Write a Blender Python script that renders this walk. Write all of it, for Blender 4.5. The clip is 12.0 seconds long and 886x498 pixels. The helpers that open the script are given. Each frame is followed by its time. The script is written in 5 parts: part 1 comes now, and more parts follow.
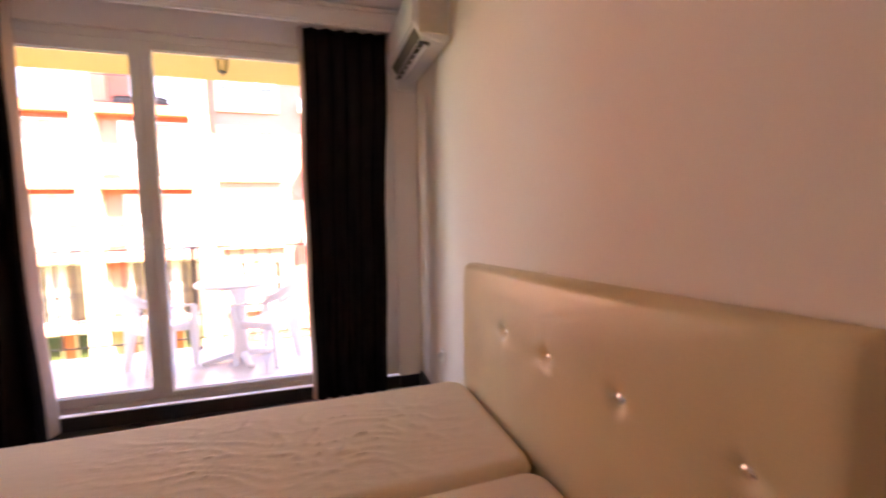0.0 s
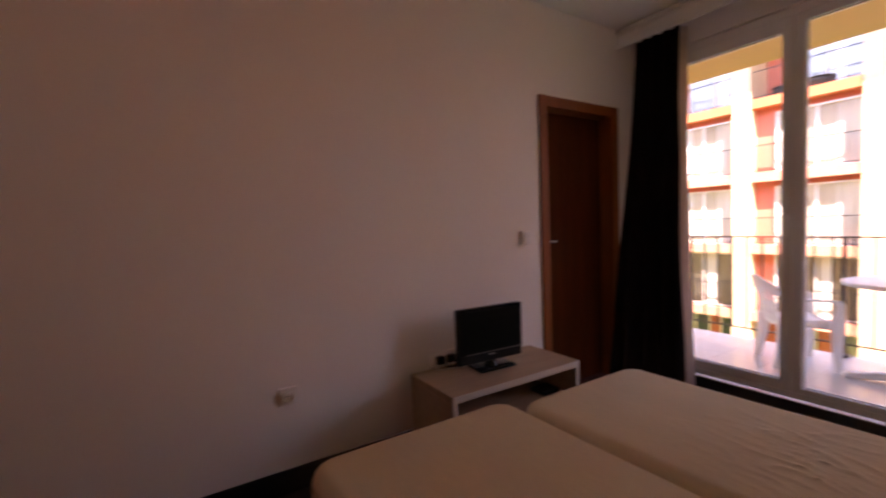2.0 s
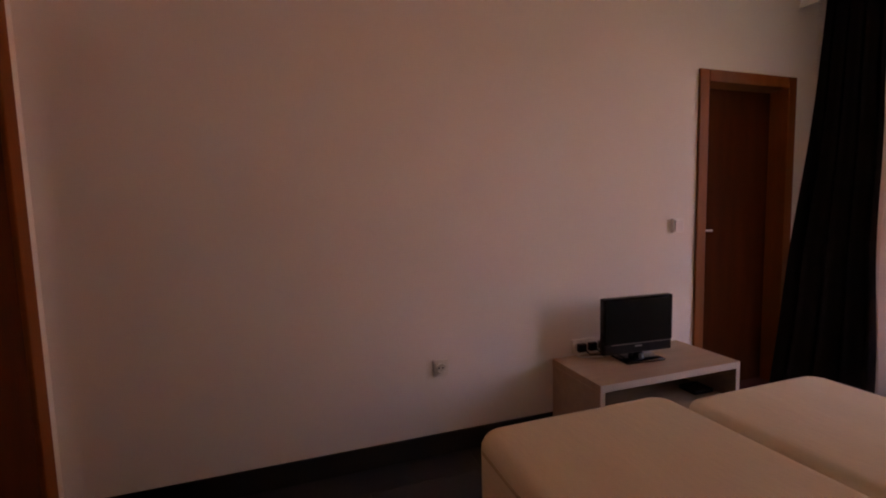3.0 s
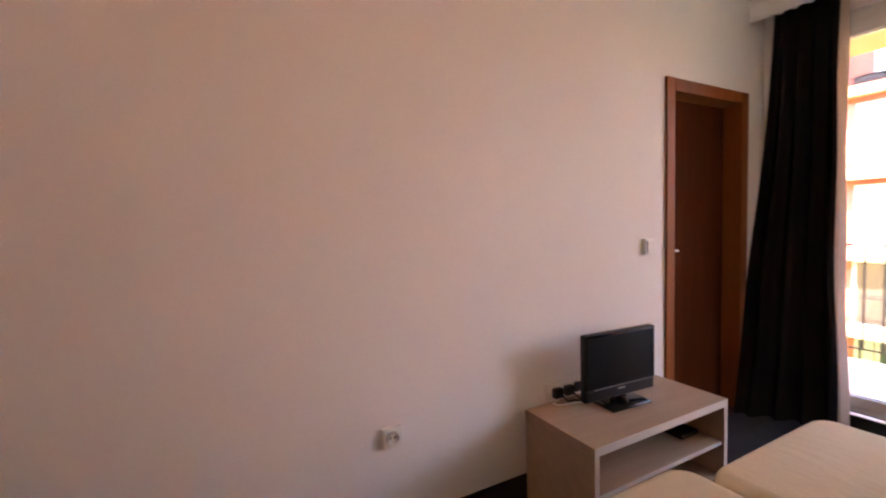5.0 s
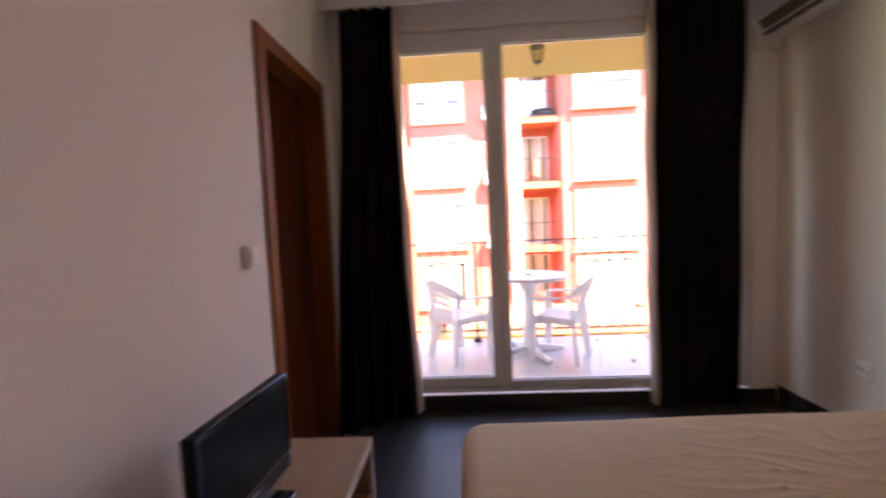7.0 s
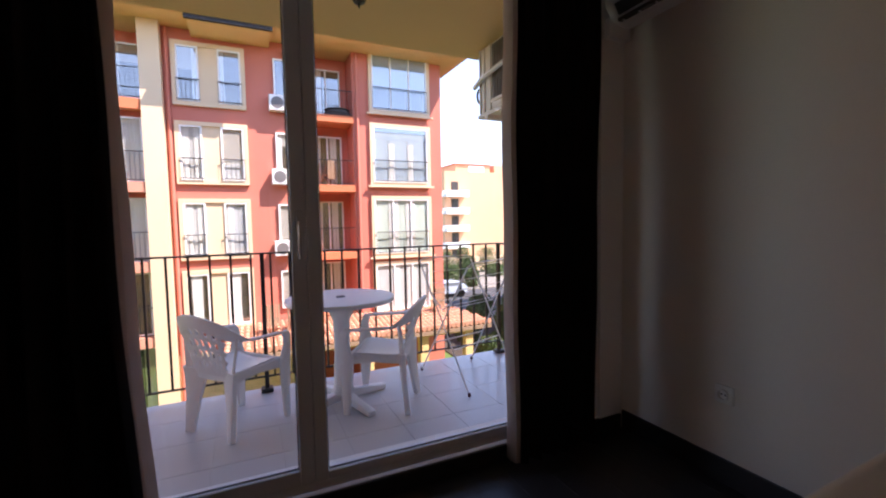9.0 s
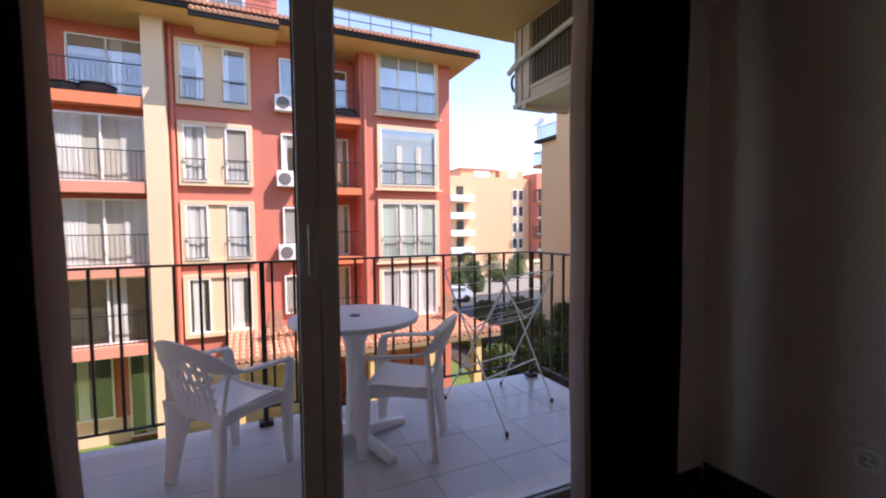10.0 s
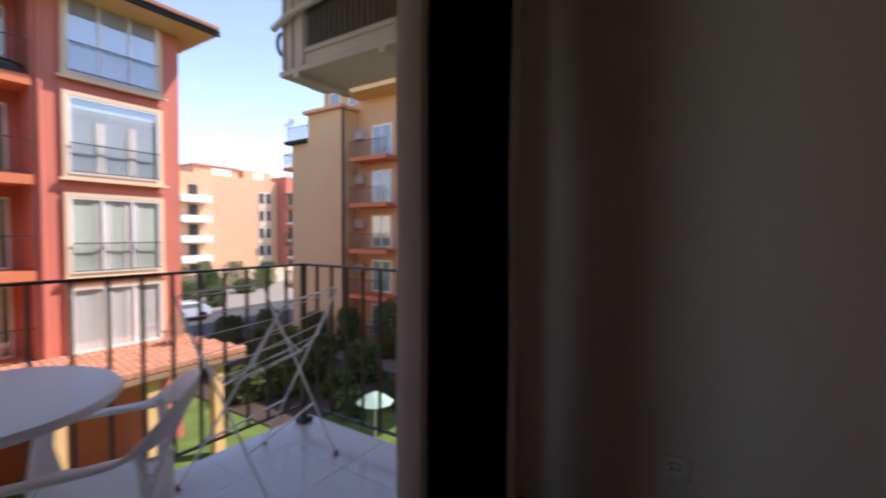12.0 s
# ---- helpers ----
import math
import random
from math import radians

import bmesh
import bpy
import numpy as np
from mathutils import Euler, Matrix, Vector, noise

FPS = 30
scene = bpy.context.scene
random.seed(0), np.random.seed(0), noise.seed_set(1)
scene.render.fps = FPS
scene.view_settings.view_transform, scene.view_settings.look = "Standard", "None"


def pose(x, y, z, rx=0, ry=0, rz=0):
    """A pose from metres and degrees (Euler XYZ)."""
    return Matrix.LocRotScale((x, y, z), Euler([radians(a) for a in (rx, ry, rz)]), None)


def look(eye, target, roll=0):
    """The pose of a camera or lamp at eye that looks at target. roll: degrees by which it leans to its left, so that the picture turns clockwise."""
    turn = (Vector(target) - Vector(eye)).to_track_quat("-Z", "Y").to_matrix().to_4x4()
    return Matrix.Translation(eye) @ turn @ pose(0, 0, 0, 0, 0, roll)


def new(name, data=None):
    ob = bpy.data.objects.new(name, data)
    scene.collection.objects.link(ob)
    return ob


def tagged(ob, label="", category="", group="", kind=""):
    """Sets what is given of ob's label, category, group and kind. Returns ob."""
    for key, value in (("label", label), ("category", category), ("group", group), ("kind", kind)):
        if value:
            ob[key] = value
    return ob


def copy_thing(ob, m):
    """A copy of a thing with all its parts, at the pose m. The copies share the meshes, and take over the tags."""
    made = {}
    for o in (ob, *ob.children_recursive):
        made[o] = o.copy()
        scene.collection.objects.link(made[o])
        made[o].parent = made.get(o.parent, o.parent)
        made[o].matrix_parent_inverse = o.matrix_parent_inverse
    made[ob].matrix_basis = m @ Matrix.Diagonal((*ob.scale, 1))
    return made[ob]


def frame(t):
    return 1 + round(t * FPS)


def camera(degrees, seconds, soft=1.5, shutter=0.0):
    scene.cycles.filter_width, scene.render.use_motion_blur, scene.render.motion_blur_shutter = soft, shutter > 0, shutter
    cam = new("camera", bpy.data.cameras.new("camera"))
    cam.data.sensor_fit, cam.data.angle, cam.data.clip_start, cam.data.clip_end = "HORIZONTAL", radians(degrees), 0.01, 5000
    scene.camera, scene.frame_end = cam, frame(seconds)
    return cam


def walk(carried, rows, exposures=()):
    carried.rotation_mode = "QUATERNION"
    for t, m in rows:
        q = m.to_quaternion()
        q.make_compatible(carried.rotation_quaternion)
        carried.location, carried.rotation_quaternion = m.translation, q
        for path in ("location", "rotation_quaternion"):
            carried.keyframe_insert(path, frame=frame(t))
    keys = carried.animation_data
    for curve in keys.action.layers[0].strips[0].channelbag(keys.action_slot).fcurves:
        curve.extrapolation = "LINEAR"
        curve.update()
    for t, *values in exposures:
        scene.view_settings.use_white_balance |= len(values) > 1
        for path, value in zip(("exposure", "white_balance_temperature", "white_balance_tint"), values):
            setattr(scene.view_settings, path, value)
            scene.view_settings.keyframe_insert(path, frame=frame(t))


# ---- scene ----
cam = camera(92.2, 12.0, 2.0, 0.5)

PATH = [
    (0, (1.988, -3.103, 1.307), (2.573, -1.198, 1.139), -0.9),
    (0.5, (2.041, -2.995, 1.283), (2.103, -1.002, 1.136), 0.0),
    (1, (2.077, -2.983, 1.26), (1.428, -1.096, 1.134), -1.3),
    (1.5, (2.058, -3.022, 1.23), (0.794, -1.476, 1.126), -1.3),
    (2, (2.059, -3.131, 1.24), (0.373, -2.062, 1.124), -2.1),
    (2.5, (2.032, -3.296, 1.277), (0.188, -2.541, 1.102), -1.6),
    (2.7, (2.031, -3.332, 1.254), (0.136, -2.716, 1.087), -1.9),
    (4.3, (1.878, -3.353, 1.269), (0.001, -2.686, 1.091), 0.7),
    (4.5, (1.815, -3.33, 1.286), (-0.043, -2.596, 1.182), 0.0),
    (5, (1.538, -3.286, 1.288), (-0.224, -2.348, 1.171), -1.6),
    (5.5, (1.277, -3.217, 1.262), (-0.219, -1.895, 1.135), -3.1),
    (6, (1.05, -3.046, 1.237), (-0.181, -1.473, 1.143), -2.5),
    (6.5, (0.933, -2.894, 1.241), (0.063, -1.1, 1.086), -0.8),
    (7, (0.81, -2.754, 1.23), (0.706, -0.76, 1.106), -2.6),
    (7.5, (0.772, -2.559, 1.209), (1.116, -0.599, 1.013), -1.7),
    (9.3, (0.819, -1.62, 1.219), (1.666, 0.188, 1.098), -1.1),
    (9.5, (0.824, -1.515, 1.223), (1.635, 0.31, 1.103), -0.6),
    (10, (0.847, -1.294, 1.219), (1.667, 0.527, 1.114), -0.5),
    (10.5, (0.858, -1.076, 1.219), (1.939, 0.605, 1.125), -1.4),
    (11, (0.873, -0.905, 1.22), (2.111, 0.659, 1.09), -1.8),
    (11.3, (0.95, -0.878, 1.209), (2.238, 0.648, 1.107), -1.1),
    (11.5, (0.993, -0.785, 1.215), (2.385, 0.649, 1.129), -1.0),
    (12, (1.103, -0.712, 1.216), (2.778, 0.379, 1.141), 0.4),
]
walk(cam, [(t, look(eye, target, roll)) for t, eye, target, roll in PATH],
     [(0, 4.85, 8250, 44), (0.5, 4.22, 8300, 44), (1.2, 3.68, 8500, 44), (1.8, 3.46, 8650, 47), (2.7, 3.63, 8850, 50), (4.3, 5.05, 7800, 34), (5.0, 5.11, 7700, 32), (5.8, 4.98, 7550, 33), (6.6, 4.52, 7550, 36), (7.5, 3.35, 7450, 36), (9.3, 1.96, 6850, 29), (11, 1.43, 6800, 28), (12, 1.41, 6900, 28)])
scene.cycles.max_bounces, scene.cycles.diffuse_bounces, scene.cycles.glossy_bounces = 16, 10, 4

# ---- world, sun, exposure ----
world = bpy.data.worlds.new("sky")
scene.world = world
world.use_nodes = True
wn = world.node_tree.nodes
sky = wn.new("ShaderNodeTexSky")
sky.sky_type = "NISHITA"
sky.sun_disc = False
sky.sun_elevation = radians(54)
sky.sun_rotation = radians(129)
sky.air_density, sky.dust_density, sky.ozone_density = 1.0, 0.15, 1.8
world.node_tree.links.new(sky.outputs[0], wn["Background"].inputs[0])
wn["Background"].inputs[1].default_value = 0.14
sun_data = bpy.data.lights.new("sun", "SUN")
sun_data.energy, sun_data.angle, sun_data.color = 3.0, radians(0.5), (1.0, 0.95, 0.87)
sun = new("sun", sun_data)
sun.matrix_world = look((6, -12, 30), (6 - 0.56 * 10, -12 + 0.46 * 10, 20))

# ---- helpers ----


def mat(name, color, rough=0.7, vary=0.12, scale=3.0, bump=0.0, bscale=60.0, metal=0.0, stretch=(1, 1, 1), spec=0.5, rnd=0.0, coat=0.0):
    """A painted, cloth, stone or metal surface: base colour with two scales of variation, and fine relief."""
    m = bpy.data.materials.new(name)
    m.use_nodes = True
    nt = m.node_tree
    n, l = nt.nodes, nt.links
    b = n["Principled BSDF"]
    b.inputs["Roughness"].default_value = rough
    b.inputs["Metallic"].default_value = metal
    b.inputs["Specular IOR Level"].default_value = spec
    b.inputs["Coat Weight"].default_value = coat
    tc = n.new("ShaderNodeTexCoord")
    mp = n.new("ShaderNodeMapping")
    mp.inputs["Scale"].default_value = stretch
    l.new(tc.outputs["Object"], mp.inputs[0])
    n1, n2 = n.new("ShaderNodeTexNoise"), n.new("ShaderNodeTexNoise")
    n1.inputs["Scale"].default_value, n1.inputs["Detail"].default_value = scale, 4
    n2.inputs["Scale"].default_value, n2.inputs["Detail"].default_value = bscale, 3
    l.new(mp.outputs[0], n1.inputs[0])
    l.new(mp.outputs[0], n2.inputs[0])
    ad = n.new("ShaderNodeMath")
    ad.operation = "MULTIPLY_ADD"
    l.new(n2.outputs[0], ad.inputs[0])
    ad.inputs[1].default_value = 0.4
    l.new(n1.outputs[0], ad.inputs[2])
    fac = ad.outputs[0]
    if rnd:
        oi = n.new("ShaderNodeObjectInfo")
        r2 = n.new("ShaderNodeMath")
        r2.operation = "MULTIPLY_ADD"
        l.new(oi.outputs["Random"], r2.inputs[0])
        r2.inputs[1].default_value = rnd
        l.new(fac, r2.inputs[2])
        fac = r2.outputs[0]
    ramp = n.new("ShaderNodeValToRGB")
    e = ramp.color_ramp.elements
    e[0].position, e[1].position = 0.35, 1.05
    e[0].color = (*[c * (1 - vary) for c in color], 1)
    e[1].color = (*[min(1, c * (1 + vary)) for c in color], 1)
    l.new(fac, ramp.inputs[0])
    l.new(ramp.outputs[0], b.inputs["Base Color"])
    if bump:
        bp = n.new("ShaderNodeBump")
        bp.inputs["Strength"].default_value = bump
        bp.inputs["Distance"].default_value = 0.004
        l.new(n2.outputs[0], bp.inputs["Height"])
        l.new(bp.outputs[0], b.inputs["Normal"])
    return m


def glass_mat(name, tint=(0.985, 0.99, 0.985)):
    m = bpy.data.materials.new(name)
    m.use_nodes = True
    n, l = m.node_tree.nodes, m.node_tree.links
    n.remove(n["Principled BSDF"])
    tr, gl, mx, fr = n.new("ShaderNodeBsdfTransparent"), n.new("ShaderNodeBsdfGlossy"), n.new("ShaderNodeMixShader"), n.new("ShaderNodeLayerWeight")
    tr.inputs[0].default_value = (*tint, 1)
    gl.inputs["Roughness"].default_value = 0.02
    pw = n.new("ShaderNodeMath")
    pw.operation = "POWER"
    pw.inputs[1].default_value = 4.0
    sc = n.new("ShaderNodeMath")
    sc.operation = "MULTIPLY_ADD"
    sc.inputs[1].default_value, sc.inputs[2].default_value = 0.5, 0.02
    l.new(fr.outputs["Facing"], pw.inputs[0])
    l.new(pw.outputs[0], sc.inputs[0])
    l.new(sc.outputs[0], mx.inputs[0])
    l.new(tr.outputs[0], mx.inputs[1])
    l.new(gl.outputs[0], mx.inputs[2])
    l.new(mx.outputs[0], n["Material Output"].inputs[0])
    return m


ORIGIN = {}


def thing(name, at, label, category, group="", kind=""):
    ob = new(name)
    ob.location = at
    ob.empty_display_size = 0.1
    ORIGIN[ob] = Vector(at)
    return tagged(ob, label, category, group, kind)


def part(name, bm, material, parent=None, label="", smooth=False):
    """Links bm, which is drawn in world places, as one mesh under parent."""
    o = ORIGIN.get(parent, Vector((0, 0, 0)))
    bmesh.ops.translate(bm, verts=bm.verts, vec=-o)
    bmesh.ops.recalc_face_normals(bm, faces=bm.faces)
    me = bpy.data.meshes.new(name)
    bm.to_mesh(me)
    bm.free()
    me.materials.append(material)
    if smooth:
        me.shade_smooth()
        me.set_sharp_from_angle(angle=radians(40))
    ob = new(name, me)
    if parent:
        ob.parent = parent
        ORIGIN[ob] = o
    if label:
        ob["label"] = label
    return ob


def add_box(bm, x0, x1, y0, y1, z0, z1, bevel=0.0, seg=2):
    vs = [bm.verts.new((x, y, z)) for x in (x0, x1) for y in (y0, y1) for z in (z0, z1)]
    fs = [bm.faces.new([vs[i] for i in q]) for q in ((0, 1, 3, 2), (4, 6, 7, 5), (0, 4, 5, 1), (2, 3, 7, 6), (0, 2, 6, 4), (1, 5, 7, 3))]
    if bevel:
        es = list({e for f in fs for e in f.edges})
        bmesh.ops.bevel(bm, geom=es, offset=bevel, segments=seg, affect="EDGES", profile=0.5)
    return bm


def box(x0, x1, y0, y1, z0, z1, bevel=0.0, seg=2):
    return add_box(bmesh.new(), x0, x1, y0, y1, z0, z1, bevel, seg)


def add_tube(bm, pts, r, seg=8, radii=None):
    """A round bar along points."""
    pts = [Vector(p) for p in pts]
    rings = []
    for i, p in enumerate(pts):
        d = (pts[min(i + 1, len(pts) - 1)] - pts[max(i - 1, 0)]).normalized()
        side = d.cross(Vector((0, 0, 1)))
        if side.length < 0.05:
            side = d.cross(Vector((1, 0, 0)))
        side.normalize()
        up = side.cross(d)
        rr = radii[i] if radii else r
        rings.append([bm.verts.new(p + side * rr * math.cos(a) + up * rr * math.sin(a)) for a in [2 * math.pi * k / seg for k in range(seg)]])
    for a, b in zip(rings, rings[1:]):
        for k in range(seg):
            bm.faces.new((a[k], a[(k + 1) % seg], b[(k + 1) % seg], b[k]))
    bm.faces.new(rings[0][::-1])
    bm.faces.new(rings[-1])
    return bm


def tube(pts, r, seg=8, radii=None):
    return add_tube(bmesh.new(), pts, r, seg, radii)


def lathe(profile, cx, cy, seg=24):
    """A turned shape from (radius, height) pairs."""
    bm = bmesh.new()
    rings = [[bm.verts.new((cx + r * math.cos(2 * math.pi * k / seg), cy + r * math.sin(2 * math.pi * k / seg), z)) for k in range(seg)] for r, z in profile]
    for a, b in zip(rings, rings[1:]):
        for k in range(seg):
            bm.faces.new((a[k], a[(k + 1) % seg], b[(k + 1) % seg], b[k]))
    bm.faces.new(rings[0][::-1])
    bm.faces.new(rings[-1])
    return bm


def structure(ob, label, category):
    return tagged(ob, label, category, kind="structure")


# ---- materials ----
M_WALL = mat("white_plaster", (0.86, 0.835, 0.81), 0.85, 0.035, 1.2, 0.12, 180)
M_CEIL = mat("ceiling_paint", (0.86, 0.85, 0.84), 0.9, 0.03, 1.5, 0.05, 150)
M_FLOOR = mat("dark_laminate", (0.030, 0.026, 0.026), 0.38, 0.35, 2.0, 0.1, 40, stretch=(6, 0.8, 1), rnd=0.5)
M_GAP = mat("dark_joint", (0.012, 0.01, 0.01), 0.9)
M_BASE = mat("dark_skirting", (0.022, 0.017, 0.016), 0.45, 0.2, 5)
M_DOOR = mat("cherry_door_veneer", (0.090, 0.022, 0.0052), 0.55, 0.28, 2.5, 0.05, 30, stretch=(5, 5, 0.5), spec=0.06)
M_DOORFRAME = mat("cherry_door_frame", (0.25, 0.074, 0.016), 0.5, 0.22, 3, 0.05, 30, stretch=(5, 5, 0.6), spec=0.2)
M_PVC = mat("white_pvc", (0.82, 0.82, 0.82), 0.32, 0.03, 2)
M_PLASTIC = mat("white_plastic", (0.80, 0.80, 0.80), 0.35, 0.05, 4, 0.05, 90)
M_IVORY = mat("ivory_plastic", (0.82, 0.80, 0.75), 0.4, 0.05, 5)
M_SWITCH = mat("white_switch_plastic", (0.88, 0.88, 0.87), 0.55, 0.03, 5)
M_DARK = mat("black_plastic", (0.009, 0.009, 0.010), 0.35, 0.1, 5, spec=0.25)
M_SCREEN = mat("tv_screen", (0.006, 0.007, 0.006), 0.28, 0.05, 2, spec=0.13)
M_GLOSSBLACK = mat("gloss_black_plastic", (0.006, 0.006, 0.006), 0.12, 0.05, 3, spec=0.4)
M_CURTAIN = mat("dark_brown_drape", (0.013, 0.008, 0.008), 0.95, 0.25, 6, 0.4, 220, spec=0.1)
M_LINING = mat("pale_curtain_lining", (0.66, 0.56, 0.49), 0.9, 0.1, 6, 0.3, 200, spec=0.1)
M_MATTRESS = mat("cream_mattress_cloth", (0.72, 0.60, 0.43), 0.85, 0.07, 2.5, 0.35, 60, stretch=(0.35, 1.2, 1), spec=0.2)
nt = M_LINING.node_tree
tl, mxs = nt.nodes.new("ShaderNodeBsdfTranslucent"), nt.nodes.new("ShaderNodeMixShader")
tl.inputs[0].default_value = (0.70, 0.59, 0.53, 1)
mxs.inputs[0].default_value = 0.5
nt.links.new(nt.nodes["Principled BSDF"].outputs[0], mxs.inputs[1])
nt.links.new(tl.outputs[0], mxs.inputs[2])
nt.links.new(mxs.outputs[0], nt.nodes["Material Output"].inputs[0])
M_PIPING = mat("mattress_piping", (0.46, 0.34, 0.20), 0.8, 0.1, 10)
M_LEATHER = mat("cream_leatherette", (0.61, 0.49, 0.285), 0.30, 0.10, 3, 0.15, 240)
M_OAK = mat("pale_oak_laminate", (0.44, 0.30, 0.20), 0.5, 0.14, 2.5, 0.08, 40, stretch=(8, 0.8, 8))
M_OAKEDGE = mat("pale_edge_band", (0.62, 0.55, 0.48), 0.5, 0.06, 5)
M_CHROME = mat("brushed_metal", (0.55, 0.52, 0.48), 0.3, 0.05, 8, metal=1.0)
M_STUD = mat("polished_stud", (0.85, 0.80, 0.74), 0.12, 0.03, 8, metal=1.0)
M_IRON = mat("black_iron", (0.018, 0.017, 0.018), 0.45, 0.2, 8, 0.1, 80)
M_TILE = mat("balcony_tile", (0.57, 0.57, 0.58), 0.22, 0.05, 2.5, 0.03, 60, rnd=0.12)
M_GROUT = mat("tile_grout", (0.53, 0.53, 0.535), 0.9, 0.1, 10)
M_YELLOW = mat("yellow_render", (0.74, 0.50, 0.23), 0.9, 0.06, 1.0, 0.2, 70)
M_RED = mat("red_render", (0.58, 0.185, 0.132), 0.9, 0.10, 0.6, 0.2, 40)
M_ORANGE = mat("orange_render", (0.64, 0.195, 0.09), 0.9, 0.08, 0.6, 0.2, 40)
M_SALMON = mat("salmon_render", (0.66, 0.29, 0.20), 0.9, 0.08, 0.6, 0.2, 40)
M_CREAM = mat("cream_trim", (0.72, 0.55, 0.37), 0.85, 0.06, 0.8, 0.1, 40)
M_PEACH = mat("peach_render", (0.68, 0.385, 0.235), 0.9, 0.06, 0.4, 0.1, 20)
M_BEIGE = mat("beige_render", (0.60, 0.39, 0.22), 0.9, 0.06, 0.5, 0.1, 30)
M_ROOFTILE = mat("clay_tile", (0.56, 0.28, 0.18), 0.85, 0.3, 3, 0.3, 30, rnd=0.4)
M_GUTTER = mat("dark_gutter", (0.018, 0.019, 0.023), 0.7, 0.2, 4, spec=0.15)
M_PANE = mat("window_pane", (0.20, 0.24, 0.27), 0.04, 0.1, 0.6, spec=1.0, coat=1.0)
M_DRAPE = mat("net_curtain", (0.82, 0.83, 0.82), 0.9, 0.22, 1.1, stretch=(5, 1, 0.25))
M_STONE = mat("stone_base", (0.55, 0.42, 0.29), 0.9, 0.25, 4, 0.3, 30, rnd=0.5)
M_GRASS = mat("grass_blades", (0.075, 0.13, 0.022), 0.9, 0.45, 2.0, 0.5, 40)
M_LEAF = mat("shrub_leaf", (0.05, 0.085, 0.02), 0.7, 0.4, 3, rnd=0.4)
M_PATH = mat("paving", (0.20, 0.145, 0.12), 0.9, 0.15, 1.5, 0.2, 30)
M_ASPHALT = mat("asphalt", (0.055, 0.055, 0.058), 0.9, 0.2, 2, 0.3, 60)
M_CAR = mat("pale_blue_car_paint", (0.45, 0.55, 0.66), 0.25, 0.03, 2, coat=0.6)
M_WOODCHAIR = mat("weathered_wood", (0.30, 0.20, 0.13), 0.75, 0.2, 6, 0.2, 40)
M_REDMAT = mat("dark_red_threshold", (0.10, 0.012, 0.012), 0.7, 0.2, 6)
M_ACBODY = mat("aged_ac_casing", (0.70, 0.64, 0.56), 0.5, 0.12, 3, 0.08, 40)
M_BADGE = mat("grey_badge", (0.30, 0.30, 0.30), 0.4, 0.05, 8)
M_RATTAN = mat("dark_rattan", (0.060, 0.050, 0.044), 0.8, 0.3, 12, 0.3, 60)
M_PLUG = mat("dark_brown_plug", (0.035, 0.026, 0.022), 0.45, 0.1, 8)
M_CABLE = mat("grey_cable", (0.16, 0.15, 0.15), 0.6, 0.1, 8)
M_GLASS = glass_mat("window_glass")
M_LAMPGLASS = glass_mat("lantern_glass", (0.95, 0.93, 0.86))
M_FORE = mat("pale_concrete", (0.22, 0.20, 0.17), 0.9, 0.2, 1.0, 0.2, 20)
M_GRILLEGAP = mat("dusty_grille_and_gap_shade", (0.11, 0.095, 0.08), 0.7, 0.2, 6, 0.2, 90)
M_WARM = mat("cream_plaster", (0.765, 0.705, 0.615), 0.85, 0.04, 1.2, 0.12, 180)
# dark brown that stands for shade on the ground by the footpath
M_LAWNSHADE = mat("painted_ground_shade", (0.045, 0.034, 0.024), 0.95, 0.5, 3.0, 0.6, 30)
# sky mirrored in the upper bay windows, put into the backing's colour
M_PALEBLUE = mat("painted_sky_reflection", (0.44, 0.56, 0.67), 0.9, 0.12, 1.0, stretch=(4, 1, 0.3))
M_GREYNET = mat("grey_net", (0.60, 0.62, 0.64), 0.9, 0.2, 1.1, stretch=(5, 1, 0.25))
M_GREENNET = mat("greenish_net", (0.58, 0.68, 0.63), 0.9, 0.2, 1.1, stretch=(5, 1, 0.25))
M_NETSHADE = mat("cream_net", (0.60, 0.57, 0.52), 0.9, 0.2, 1.1, stretch=(5, 1, 0.25))
# near-black sheet colour that stands for the shade of rooms behind glass
M_ROOMSHADE = mat("painted_room_shade", (0.05, 0.045, 0.042), 0.9, 0.5, 1.5)
M_BLIND = mat("grey_roller_blind", (0.46, 0.44, 0.42), 0.8, 0.12, 2, stretch=(1, 1, 12))
M_SHADE = mat("teal_awning", (0.28, 0.46, 0.40), 0.8, 0.1, 3)

# ---- room shell ----
RX, RY, RZ = 2.75, -4.32, 2.65
floor = structure(part("floor", box(-0.35, RX + 0.2, RY - 0.2, 0.0, -0.16, -0.010), M_GAP), "dark laminate floor of the bedroom", "floor")

# west wall with the door's opening
DY0, DY1, DZ = -1.044, -0.217, 2.07
bm = bmesh.new()
add_box(bm, -0.16, 0, RY - 0.2, DY0 + 0.055, -0.1, RZ)
add_box(bm, -0.16, 0, DY1 - 0.055, 0.25, -0.1, RZ)
add_box(bm, -0.16, 0, DY0 + 0.055, DY1 - 0.055, DZ - 0.055, RZ)
wall_w = structure(part("wall_west", bm, M_WALL), "white plastered bedroom wall with faint marks", "wall")
# east wall
wall_e = structure(part("wall_east", box(RX, RX + 0.18, RY - 0.2, 0.25, -0.1, RZ), M_WARM), "cream plastered wall behind the bed", "wall")
# south wall
wall_s = structure(part("wall_south", box(-0.16, RX + 0.18, RY - 0.2, RY, -0.1, RZ), M_WALL), "white plastered wall at the room's back", "wall")
